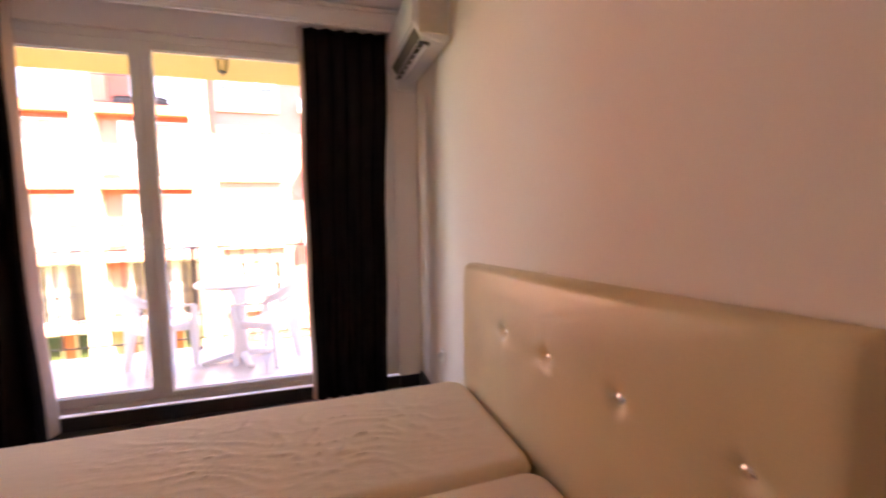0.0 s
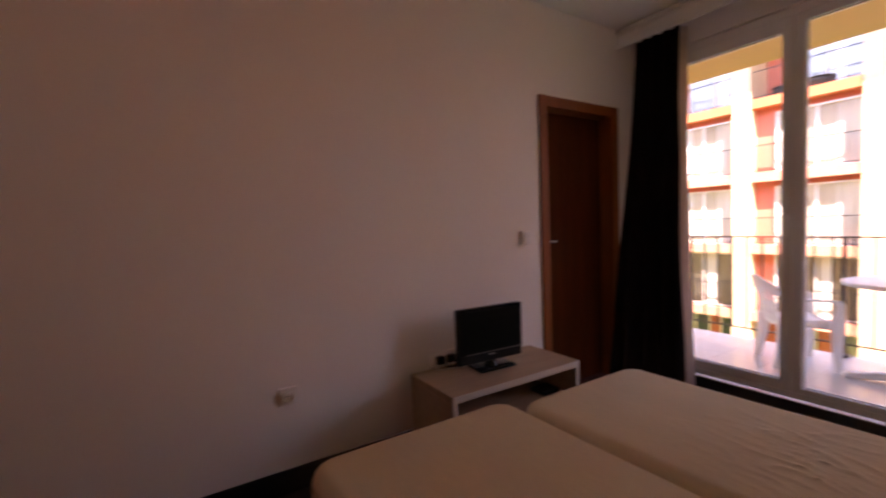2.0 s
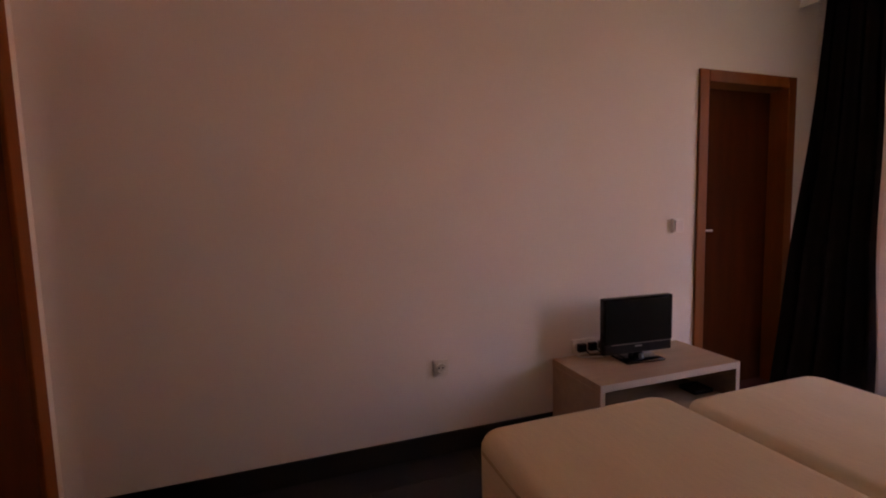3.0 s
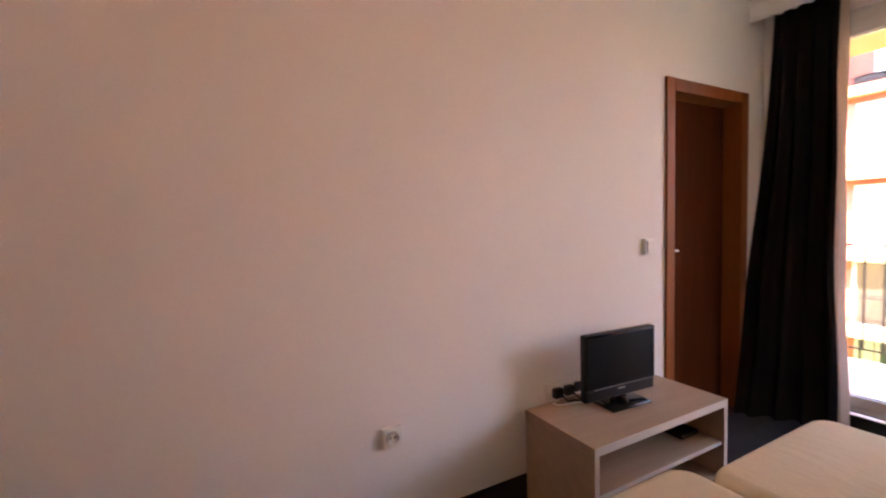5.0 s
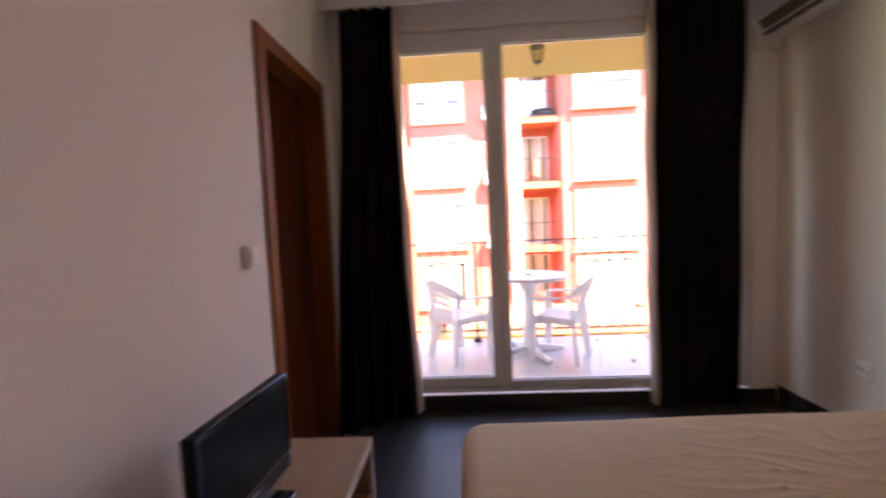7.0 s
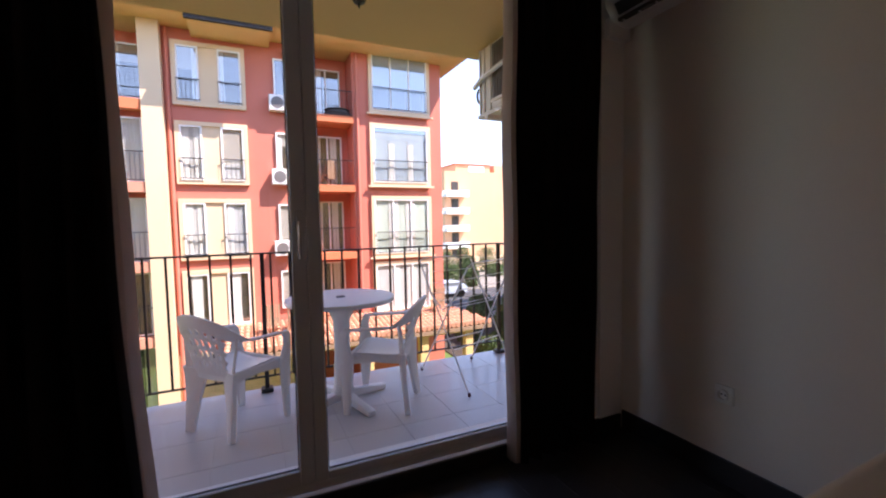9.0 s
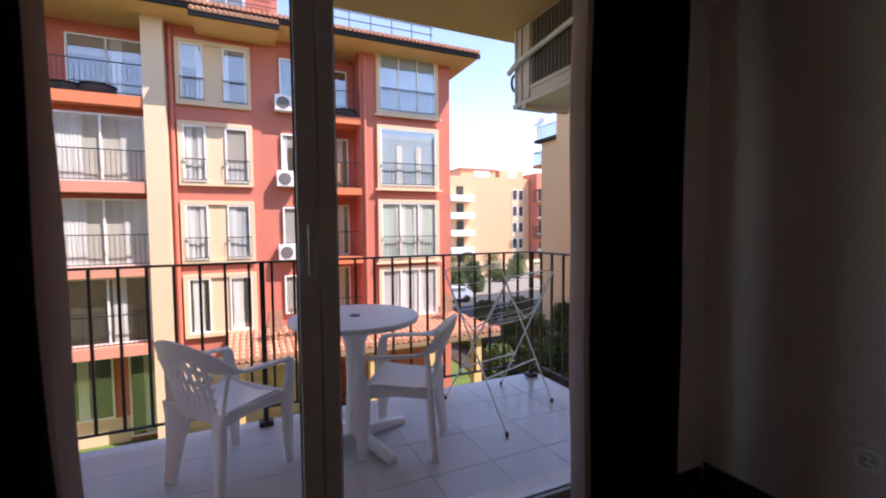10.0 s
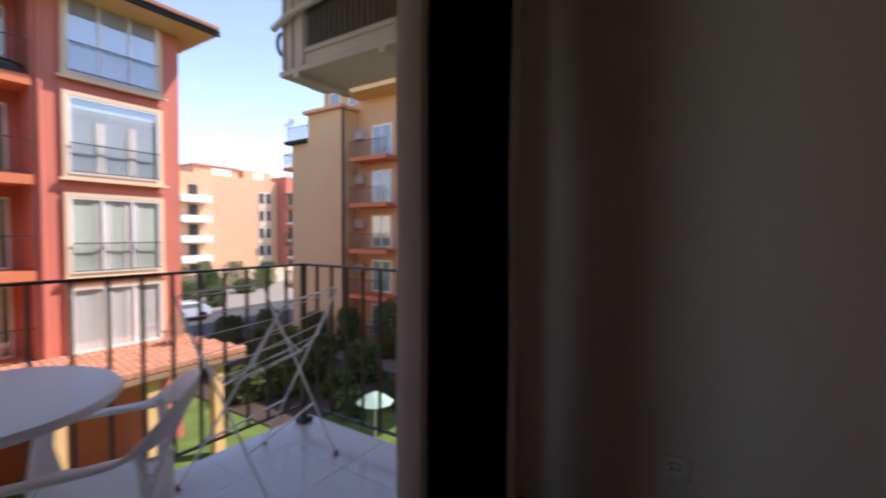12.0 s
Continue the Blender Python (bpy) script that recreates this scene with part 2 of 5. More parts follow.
# north wall with the window's opening
WX0, WX1, WZ0, WZ1 = 0.22, 2.585, 0.10, 2.43
bm = bmesh.new()
add_box(bm, 0.0, WX0, -0.012, 0.25, -0.1, RZ)
add_box(bm, WX1, RX, -0.012, 0.09, -0.1, RZ)
add_box(bm, 2.60, RX, 0.09, 0.25, -0.1, RZ)
add_box(bm, WX0, WX1, -0.032, 0.25, WZ1, RZ)
add_box(bm, WX0, WX1, 0.0, 0.25, -0.1, WZ0 - 0.02)
wall_n = structure(part("wall_north", bm, M_WALL), "white plastered wall round the balcony door", "wall")
ceiling = structure(part("ceiling", box(-0.16, RX + 0.18, RY - 0.2, 0.25, RZ, RZ + 0.2), M_CEIL), "plain white painted ceiling", "ceiling")

# skirting boards
def skirting(name, x0, x1, y0, y1):
    return structure(part(name, box(x0, x1, y0, y1, 0.0, 0.115 if y0 < -1 else 0.09, 0.004), M_BASE), "dark brown skirting board along the wall", "skirting board")


skirting("baseboard", 0.001, 0.014, RY, DY0 - 0.001)
skirting("baseboard", RX - 0.014, RX - 0.001, RY, -0.028)
skirting("baseboard", WX1 + 0.001, RX - 0.015, -0.027, -0.013)
skirting("baseboard", 0.015, WX0 - 0.001, -0.027, -0.013)
skirting("baseboard", WX0, WX1, -0.02, -0.002)

# curtain pelmet across the window wall
pel = thing("curtain_pelmet", (RX / 2, -0.17, 2.53), "white boxed pelmet hiding the curtain rail", "pelmet", kind="structure")
part("fascia", box(0.002, RX - 0.002, -0.20, -0.175, 2.515, RZ - 0.002, 0.003), M_CEIL, pel)
for z0, z1, d in ((2.507, 2.524, 0.012), (2.526, 2.537, 0.007), (2.600, 2.613, 0.010), (2.615, 2.640, 0.022)):
    part("moulding", box(0.002, RX - 0.002, -0.20 - d, -0.2005, z0, z1, 0.004), M_CEIL, pel)
part("rail", box(0.05, RX - 0.05, -0.13, -0.10, 2.60, 2.63, 0.003), M_PVC, pel)

# ---- door ----
door = thing("door_1", (0.0, (DY0 + DY1) / 2, 0), "closed cherry wood veneer door set in its frame", "door", kind="structure")
part("frame_post", box(-0.159, 0.015, DY0, DY0 + 0.072, 0.0, DZ, 0.004), M_DOORFRAME, door)
part("frame_post", box(-0.159, 0.015, DY1 - 0.072, DY1, 0.0, DZ, 0.004), M_DOORFRAME, door)
part("frame_head", box(-0.159, 0.0145, DY0 + 0.073, DY1 - 0.073, DZ - 0.072, DZ - 0.001, 0.004), M_DOORFRAME, door)
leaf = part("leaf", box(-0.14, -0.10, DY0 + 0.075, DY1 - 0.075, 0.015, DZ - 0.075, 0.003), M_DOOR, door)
bm = lathe([(0.022, -0.006), (0.024, -0.002), (0.020, 0.003)], 0, 0, 16)
bmesh.ops.rotate(bm, verts=bm.verts, matrix=Matrix.Rotation(radians(90), 3, "Y"))
bmesh.ops.translate(bm, verts=bm.verts, vec=(-0.096, DY0 + 0.125, 1.09))
add_tube(bm, [(-0.094, DY0 + 0.125, 1.09), (-0.062, DY0 + 0.125, 1.09), (-0.055, DY0 + 0.135, 1.09), (-0.055, DY0 + 0.205, 1.088)], 0.007, 10)
part("handle", bm, M_CHROME, leaf, "brushed metal lever handle on a round rose", True)
part("threshold", box(-0.158, 0.012, DY0 + 0.073, DY1 - 0.073, 0.0, 0.012, 0.003), M_REDMAT, door, "dark red threshold strip")

back_door = thing("door_2", (0.62, RY, 0), "closed cherry wood door in the room's back wall", "door", kind="structure")
part("frame_post", box(0.09, 0.16, RY + 0.001, RY + 0.03, 0.0, DZ, 0.004), M_DOORFRAME, back_door)
part("frame_post", box(1.03, 1.10, RY + 0.001, RY + 0.03, 0.0, DZ, 0.004), M_DOORFRAME, back_door)
part("frame_head", box(0.161, 1.029, RY + 0.001, RY + 0.029, DZ - 0.07, DZ - 0.001, 0.004), M_DOORFRAME, back_door)
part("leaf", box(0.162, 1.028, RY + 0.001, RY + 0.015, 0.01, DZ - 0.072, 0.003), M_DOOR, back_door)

# ---- balcony window ----
win = thing("window_1", ((WX0 + WX1) / 2, 0.05, WZ0), "white plastic balcony door with two tall glazed leaves", "balcony door", kind="structure")
bm = bmesh.new()
add_box(bm, WX0, WX0 + 0.06, 0.005, 0.075, WZ0, WZ1, 0.004)
add_box(bm, WX1 - 0.06, WX1, 0.005, 0.075, WZ0, WZ1, 0.004)
add_box(bm, WX0 + 0.06, WX1 - 0.06, 0.005, 0.075, WZ1 - 0.05, WZ1, 0.004)
add_box(bm, WX0 + 0.06, WX1 - 0.06, 0.005, 0.075, WZ0, WZ0 + 0.04, 0.004)
part("window_frame", bm, M_PVC, win)


def sash(x0, x1, g0, g1, z0, z1, y0):
    """One glazed leaf: stiles, rails, beading and pane."""
    bm = bmesh.new()
    zb, zt = WZ0 + 0.042, WZ1 - 0.052
    add_box(bm, x0, g0, y0, y0 + 0.06, zb, zt, 0.006)
    add_box(bm, g1, x1, y0, y0 + 0.06, zb, zt, 0.006)
    add_box(bm, g0, g1, y0 + 0.001, y0 + 0.059, zb, z0, 0.006)
    add_box(bm, g0, g1, y0 + 0.001, y0 + 0.059, z1, zt, 0.006)
    s = part("sash", bm, M_PVC, win)
    bm = bmesh.new()
    for a in ((g0, g0 + 0.005, z0, z1), (g1 - 0.005, g1, z0, z1), (g0 + 0.005, g1 - 0.005, z0, z0 + 0.005), (g0 + 0.005, g1 - 0.005, z1 - 0.005, z1)):
        add_box(bm, a[0], a[1], y0 + 0.018, y0 + 0.024, a[2], a[3])
    part("gasket", bm, M_CABLE, s, "thin black rubber glazing gasket")
    p = part("pane", box(g0 + 0.001, g1 - 0.001, y0 + 0.026, y0 + 0.034, z0 + 0.001, z1 - 0.001), M_GLASS, s, "clear glass pane")
    p.visible_shadow = False
    return s


s1 = sash(0.282, 1.028, 0.355, 0.970, 0.205, 2.30, -0.004)
s2 = sash(1.030, 2.523, 1.084, 2.455, 0.178, 2.33, -0.004)
bm = box(0.990, 1.016, -0.014, -0.003, 1.13, 1.27, 0.004)
add_box(bm, 0.993, 1.013, -0.055, -0.038, 1.08, 1.23, 0.006)
add_box(bm, 0.995, 1.011, -0.042, -0.010, 1.19, 1.22, 0.003)
part("window_handle", bm, M_PVC, s1, "white plastic turn handle")

# ---- curtains ----
def curtain(name, x0t, x1t, x0b, x1b, folds, seed, lining_edge, flare=0.0, group="pair of drapes", back=0.0, deep=0.032):
    """A hung drape: a folded cloth sheet with thickness, gathered at the top."""
    rng = random.Random(seed)
    c = thing(name, ((x0b + x1b) / 2, -0.12, 0.01), "floor-length dark brown drape hanging drawn back beside the window", "curtain", group)
    nx, nz = folds * 10, 26
    ph = [rng.uniform(-0.5, 0.5) for _ in range(folds + 2)]
    bm = bmesh.new()
    for side in (-1, 1):
        grid = []
        for j in range(nz + 1):
            v = j / nz
            z = 0.018 + v * 2.52
            row = []
            for i in range(nx + 1):
                u = i / nx
                x0 = x0b + (x0t - x0b) * min(1, v * 1.25)
                x1 = x1b + (x1t - x1b) * min(1, v * 1.25)
                wob = 0.010 * math.sin(5.1 * v + seed) + 0.006 * math.sin(13 * v + 2 * seed)
                x = x0 + (x1 - x0) * u + wob * (0.6 + 0.4 * math.sin(9 * u))
                amp = deep * (1.15 - 0.45 * v)
                y = -0.115 - back - 0.03 * (1 - v) + amp * math.sin(2 * math.pi * folds * u + ph[int(u * folds)] * 0.4 + 0.5 * math.sin(3 * v + seed)) + side * 0.0015 - flare * (1 - u) ** 1.5 * (1 - v) ** 1.3
                row.append(bm.verts.new((x, y, z)))
            grid.append(row)
        for j in range(nz):
            for i in range(nx):
                bm.faces.new((grid[j][i], grid[j][i + 1], grid[j + 1][i + 1], grid[j + 1][i]))
    part("drape", bm, M_CURTAIN, c, "", True)
    # pale lining that shows along the edge next to the glass
    e = x1b if lining_edge > 0 else x0b
    et = x1t if lining_edge > 0 else x0t
    bm = bmesh.new()
    rows = []
    for j in range(nz + 1):
        v = j / nz
        xe = e + (et - e) * min(1, v * 1.25) + 0.010 * math.sin(5.1 * v + seed) * 0.8 + 0.004 * math.sin(17 * v)
        z = 0.03 + v * 2.5
        rows.append([bm.verts.new((xe + lining_edge * a, b - back, z)) for a, b in (((-0.012, -0.150 + 0.03 * v), (0.008, -0.142 + 0.03 * v), (0.030, -0.085), (0.022, -0.062), (-0.015, -0.075)) if lining_edge > 0 else ((-0.020, -0.160), (0.004, -0.156), (0.013, -0.120), (0.010, -0.084), (-0.012, -0.088)))])
    for a, b in zip(rows, rows[1:]):
        for k in range(5):
            bm.faces.new((a[k], a[(k + 1) % 5], b[(k + 1) % 5], b[k]))
    bm.faces.new(rows[0])
    bm.faces.new(rows[-1])
    part("lining", bm, M_LINING, c, "pale pinkish lining folded over the edge", True)
    return c


curtain("curtain", 0.10, 0.42, 0.04, 0.475, 4, 3, 1, 0.26)
curtain("curtain", 1.962, 2.525, 1.955, 2.470, 6, 8, -1, back=-0.060, deep=0.021)

# ---- bed ----
BX0, BX1, BY0, BY1, BS, BZ, BT = 0.78, 2.66, -2.80, -1.235, -1.995, 0.508, 0.028


def mattress(BX0, y0, y1, seed):
    m = thing("mattress", ((BX0 + BX1) / 2, (y0 + y1) / 2, 0.27), "single mattress in wrinkled cream cloth, pushed against its twin", "mattress", "two mattresses side by side")
    nx, ny, r = 170, 80, 0.05
    bm = bmesh.new()
    grid = []
    for i in range(nx + 1):
        row = []
        for j in range(ny + 1):
            u, v = i / nx, j / ny
            x, y = BX0 + (BX1 - BX0) * u, y0 + (y1 - y0) * v
            # rounded plan corners at the foot
            d = min(x - BX0, BX1 - x, y - y0, y1 - y)
            dx, dy = min(x - BX0, BX1 - x), min(y - y0, y1 - y)
            z = BZ
            if dx < 0.09 and dy < 0.09:
                k = math.hypot(0.09 - dx, 0.09 - dy)
                if k > 0.09:
                    sc = 0.09 / k
                    cx = BX0 + 0.09 if x - BX0 < 0.1 else BX1 - 0.09
                    cy = y0 + 0.09 if y - y0 < 0.1 else y1 - 0.09
                    x, y = cx + (x - cx) * sc, cy + (y - cy) * sc
                    d = 0
                else:
                    d = 0.09 - k
            if d < r:
                z -= r - math.sqrt(max(0, r * r - (r - d) ** 2))
            p = Vector((x * 3.2, y * 9.0, seed * 3.1))
            q = Vector((x * 5.0 + 0.9 * noise.noise(Vector((x * 3, y * 3, 7))), y * 18 + x * 2.5 + 1.6 * noise.noise(Vector((x * 4, y * 4, seed))), seed * 3.1))
            wr = noise.noise(q)
            ridge = max(0, 1 - abs(wr) * 5.5) ** 2 + 0.25 * max(0, 1 - abs(noise.noise(q * 1.9)) * 4) ** 2
            mask = max(0.0, min(1.0, (noise.noise(Vector((x * 2.1, y * 2.1, seed))) - 0.02) * 3.0))
            mask *= 0.16
            if seed == 1:
                mask = min(1.0, mask + 1.1 * math.exp(-((x - 1.98) / 0.60) ** 2 - ((y - 0.5 * (y0 + y1)) / 0.26) ** 2))
            z += 0.0068 * ridge * mask * min(1, d / 0.08) + 0.004 * noise.noise(Vector((x * 2, y * 2, seed + 4)))
            row.append(bm.verts.new((x, y + (x - 0.78) * BT, z)))
        grid.append(row)
    for i in range(nx):
        for j in range(ny):
            bm.faces.new((grid[i][j], grid[i + 1][j], grid[i + 1][j + 1], grid[i][j + 1]))
    edge = [grid[i][0] for i in range(nx + 1)] + [grid[nx][j] for j in range(1, ny + 1)] + [grid[i][ny] for i in range(nx - 1, -1, -1)] + [grid[0][j] for j in range(ny - 1, 0, -1)]
    low = [bm.verts.new((w.co.x, w.co.y, 0.272)) for w in edge]
    for k in range(len(edge)):
        q = (k + 1) % len(edge)
        bm.faces.new((edge[k], edge[q], low[q], low[k]))
    bm.faces.new(low)
    pip = [w.co.copy() for w in edge]
    body = part("cover", bm, M_MATTRESS, m, "", True)
    bm = bmesh.new()
    ring = pip[::8]
    add_tube(bm, [(p.x, p.y, BZ - 0.052) for p in ring] + [(ring[0].x, ring[0].y, BZ - 0.052)], 0.006, 6)
    part("piping", bm, M_PIPING, body, "tan corded edge seam", True)


mattress(0.775, BS + 0.004, BY1, 1)
mattress(0.70, BY0 - 0.02, BS - 0.004, 2)
bed = thing("bed_base", ((BX0 + BX1) / 2, (BY0 + BY1) / 2, 0), "low double bed base with cream upholstered sides", "bed")
bm = box(BX0 + 0.02, BX1, BY0 + 0.02, BY1 - 0.02, 0.06, 0.268, 0.015)
for w in bm.verts:
    w.co.y += (w.co.x - BX0) * BT
part("base_box", bm, M_LEATHER, bed)
for lx in (BX0 + 0.10, BX1 - 0.1):
    for ly in (BY0 + 0.1, BY1 - 0.1):
        part("leg", lathe([(0.025, 0.0), (0.03, 0.06)], lx, ly + (lx - BX0) * BT, 12), M_DARK, bed)

# tufted headboard: sunk buttons with metal centres
HX, HY0, HY1, HZ = 2.668, -2.75, -1.182, 1.066
BUTTONS = [(-1.645, 0.848), (-1.951, 0.85), (-2.275, 0.853), (-2.59, 0.856)]
head = thing("headboard", (HX, (HY0 + HY1) / 2, 0), "cream leatherette headboard with deep metal buttons against the wall", "headboard")
bm = bmesh.new()
ny, nz = 120, 60
grid = []
for i in range(ny + 1):
    row = []
    for j in range(nz + 1):
        y = HY0 + (HY1 - HY0) * i / ny
        top_z = HZ + 0.045 * (HY1 - y)
        z = 0.25 + (top_z - 0.25) * j / nz
        e = min(y - HY0, HY1 - y, top_z - z)
        x = HX
        if e < 0.03:
            x += 0.03 - math.sqrt(max(0, 0.03 ** 2 - (0.03 - e) ** 2))
        x += 0.012 * max(0.0, 1 - (top_z - z) / 0.13) ** 2
        for by, bz in BUTTONS:
            d = math.hypot(y - by, z - bz)
            a = math.atan2(z - bz, y - by)
            x += 0.022 * math.exp(-(d / 0.026) ** 2) + 0.006 * math.exp(-d / 0.10) * max(0.0, math.cos(2 * a + 0.35 * math.sin(by * 9))) ** 6 + 0.004 * math.exp(-d / 0.08) * max(0.0, math.cos(3 * a + by * 9)) ** 4
        x += 0.004 * noise.noise(Vector((y * 4, z * 4, 1)))
        row.append(bm.verts.new((x, y, z)))
    grid.append(row)
for i in range(ny):
    for j in range(nz):
        bm.faces.new((grid[i][j], grid[i + 1][j], grid[i + 1][j + 1], grid[i][j + 1]))
edge = [grid[i][0] for i in range(ny + 1)] + [grid[ny][j] for j in range(1, nz + 1)] + [grid[i][nz] for i in range(ny - 1, -1, -1)] + [grid[0][j] for j in range(nz - 1, 0, -1)]
back = [bm.verts.new((RX - 0.004, w.co.y, w.co.z)) for w in edge]
for k in range(len(edge)):
    q = (k + 1) % len(edge)
    bm.faces.new((edge[k], edge[q], back[q], back[k]))
bm.faces.new(back)
part("padding", bm, M_LEATHER, head, "", True)
for by, bz in BUTTONS:
    bm = lathe([(0.004, -0.005), (0.013, -0.003), (0.014, 0.001), (0.011, 0.004), (0.004, 0.006)], 0, 0, 14)
    bmesh.ops.rotate(bm, verts=bm.verts, matrix=Matrix.Rotation(radians(-90), 3, "Y"))
    bmesh.ops.translate(bm, verts=bm.verts, vec=(HX + 0.019, by, bz))
    part("button", bm, M_STUD, head, "shiny metal tufting button", True)
for ly in (HY0 + 0.12, HY1 - 0.12):
    part("leg", box(HX + 0.03, RX - 0.02, ly - 0.03, ly + 0.03, 0, 0.26), M_DARK, head)

# ---- TV stand ----
SX, SY0, SY1, SZ = 0.424, -2.072, -1.192, 0.428
st = thing("tv_stand", (SX / 2, (SY0 + SY1) / 2, 0), "low pale oak laminate TV bench with an open middle shelf", "TV stand")
part("top", box(0.018, SX, SY0, SY1, SZ - 0.036, SZ, 0.002), M_OAK, st)
for a, b in ((SY0, SY0 + 0.026), (SY1 - 0.026, SY1)):
    part("side_panel", box(0.019, SX - 0.001, a + 0.0005, b - 0.0005, 0.0, SZ - 0.0365, 0.002), M_OAK, st)
part("shelf", box(0.03, SX - 0.012, SY0 + 0.0265, SY1 - 0.0265, 0.205, 0.225, 0.002), M_OAK, st)
part("bottom_board", box(0.03, SX - 0.006, SY0 + 0.0265, SY1 - 0.0265, 0.035, 0.058, 0.002), M_OAK, st)
part("back_panel", box(0.020, 0.028, SY0 + 0.027, SY1 - 0.027, 0.03, SZ - 0.037), M_OAK, st)
part("plinth", box(0.05, SX - 0.05, SY0 + 0.027, SY1 - 0.027, 0.0, 0.0345), M_BASE, st)
for n_, q in (("edge_band", (SY0 + 0.001, SY1 - 0.001, SZ - 0.035, SZ - 0.001)),):
    part(n_, box(SX, SX + 0.0015, *q), M_OAKEDGE, st, "paler edge band")
for a in (SY0, SY1 - 0.026):
    part("edge_band", box(SX - 0.001, SX + 0.001, a + 0.001, a + 0.025, 0.002, SZ - 0.0365), M_OAKEDGE, st, "paler edge band")
part("edge_band", box(SX - 0.012, SX - 0.0105, SY0 + 0.027, SY1 - 0.027, 0.206, 0.224), M_OAKEDGE, st, "paler edge band")
part("edge_band", box(SX - 0.006, SX - 0.0045, SY0 + 0.027, SY1 - 0.027, 0.036, 0.057), M_OAKEDGE, st, "paler edge band")

bx = thing("receiver_box", (0.30, -1.31, 0.226), "small black set-top receiver lying on the shelf", "receiver")
part("casing", box(0.21, 0.32, -1.375, -1.245, 0.2255, 0.248, 0.004), M_DARK, bx)
part("front_strip", box(0.32, 0.3215, -1.36, -1.26, 0.232, 0.242), M_SCREEN, bx)

# ---- TV ----
tv = thing("television", (0.20, -1.638, SZ), "small black flat television on a glossy pedestal foot", "television")
TW, T0, T1 = 0.217, 0.466, 0.774
bm = bmesh.new()
add_box(bm, 0.170, 0.205, -TW - 1.655, TW - 1.655, T0, T1, 0.008, 3)
add_box(bm, 0.135, 0.172, -0.15 - 1.655, 0.15 - 1.655, T0 + 0.03, T1 - 0.05, 0.014, 2)
part("casing", bm, M_DARK, tv)
part("screen", box(0.2045, 0.2062, -TW + 0.016 - 1.655, TW - 0.016 - 1.655, T0 + 0.062, T1 - 0.016), M_SCREEN, tv, "dark glossy screen, switched off")
part("speaker_bar", box(0.2045, 0.2075, -TW + 0.012 - 1.655, TW - 0.012 - 1.655, T0 + 0.008, T0 + 0.052, 0.002), M_DARK, tv)
part("trim_line", box(0.2052, 0.2085, -TW + 0.05 - 1.655, TW - 0.012 - 1.655, T0 + 0.0535, T0 + 0.0565), M_CABLE, tv, "thin grey line under the screen")
part("logo", box(0.2075, 0.208, -0.022 - 1.655, 0.022 - 1.655, T0 + 0.036, T0 + 0.044), M_BADGE, tv, "small pale badge")
bm = box(0.165, 0.19, -0.035 - 1.655, 0.035 - 1.655, SZ + 0.012, T0 + 0.06, 0.006)
part("neck", bm, M_DARK, tv)
bm = box(0.125, 0.268, -1.650 - 0.120, -1.650 + 0.120, SZ + 0.0005, SZ + 0.016, 0.007, 3)
part("foot", bm, M_GLOSSBLACK, tv, "glossy rectangular foot", True)
part("foot_stem", lathe([(0.030, SZ + 0.016), (0.026, SZ + 0.026), (0.020, SZ + 0.040)], 0.205, -1.650, 20), M_GLOSSBLACK, tv, "", True)
bm = bmesh.new()
for a in ((-TW + 0.002, -TW + 0.015, T0 + 0.060, T1 - 0.002), (TW - 0.015, TW - 0.002, T0 + 0.060, T1 - 0.002), (-TW + 0.015, TW - 0.015, T1 - 0.015, T1 - 0.002)):
    add_box(bm, 0.2046, 0.2085, a[0] - 1.655, a[1] - 1.655, a[2], a[3], 0.0012, 1)
part("bezel", bm, M_GLOSSBLACK, tv, "glossy black bezel")
tv.rotation_euler = (0, 0, radians(-3.5))

# ---- wall sockets, switch, cables ----
def plate(name, p, normal, w, h, label, category, holes=1, face=M_IVORY, depth=0.013):
    """A wall plate with a rim and a round well (socket) or a rocker (switch)."""
    t = thing(name, p, label, category)
    sx = normal
    def slab(d0, d1, a0, a1, z0, z1, bev=0.0):
        xs = sorted((p[0] + sx * d0, p[0] + sx * d1))
        return box(xs[0], xs[1], p[1] + a0, p[1] + a1, p[2] + z0, p[2] + z1, bev)
    part("plate", slab(0.0005, depth, -w / 2, w / 2, -h / 2, h / 2, 0.003), face, t)
    for k in range(holes):
        cy = (k - (holes - 1) / 2) * 0.071
        if category == "switch":
            part("rocker", slab(depth + 0.0002, depth + 0.008, cy - 0.030, cy + 0.030, -0.032, 0.032, 0.003), M_PLASTIC, t)
            continue
        bm = lathe([(0.025, 0.0), (0.025, 0.014), (0.021, 0.014), (0.0195, 0.001)], 0, 0, 20)
        bmesh.ops.rotate(bm, verts=bm.verts, matrix=Matrix.Rotation(radians(90 * sx), 3, "Y"))
        bmesh.ops.translate(bm, verts=bm.verts, vec=(p[0] + sx * 0.0132, p[1] + cy, p[2]))
        well = part("socket_well", bm, face, t, "", True)
        for dy in (-0.0095, 0.0095):
            part("pin_hole", slab(0.0143, 0.0148, cy + dy - 0.004, cy + dy + 0.004, -0.004, 0.004), M_DARK, well)
    return t


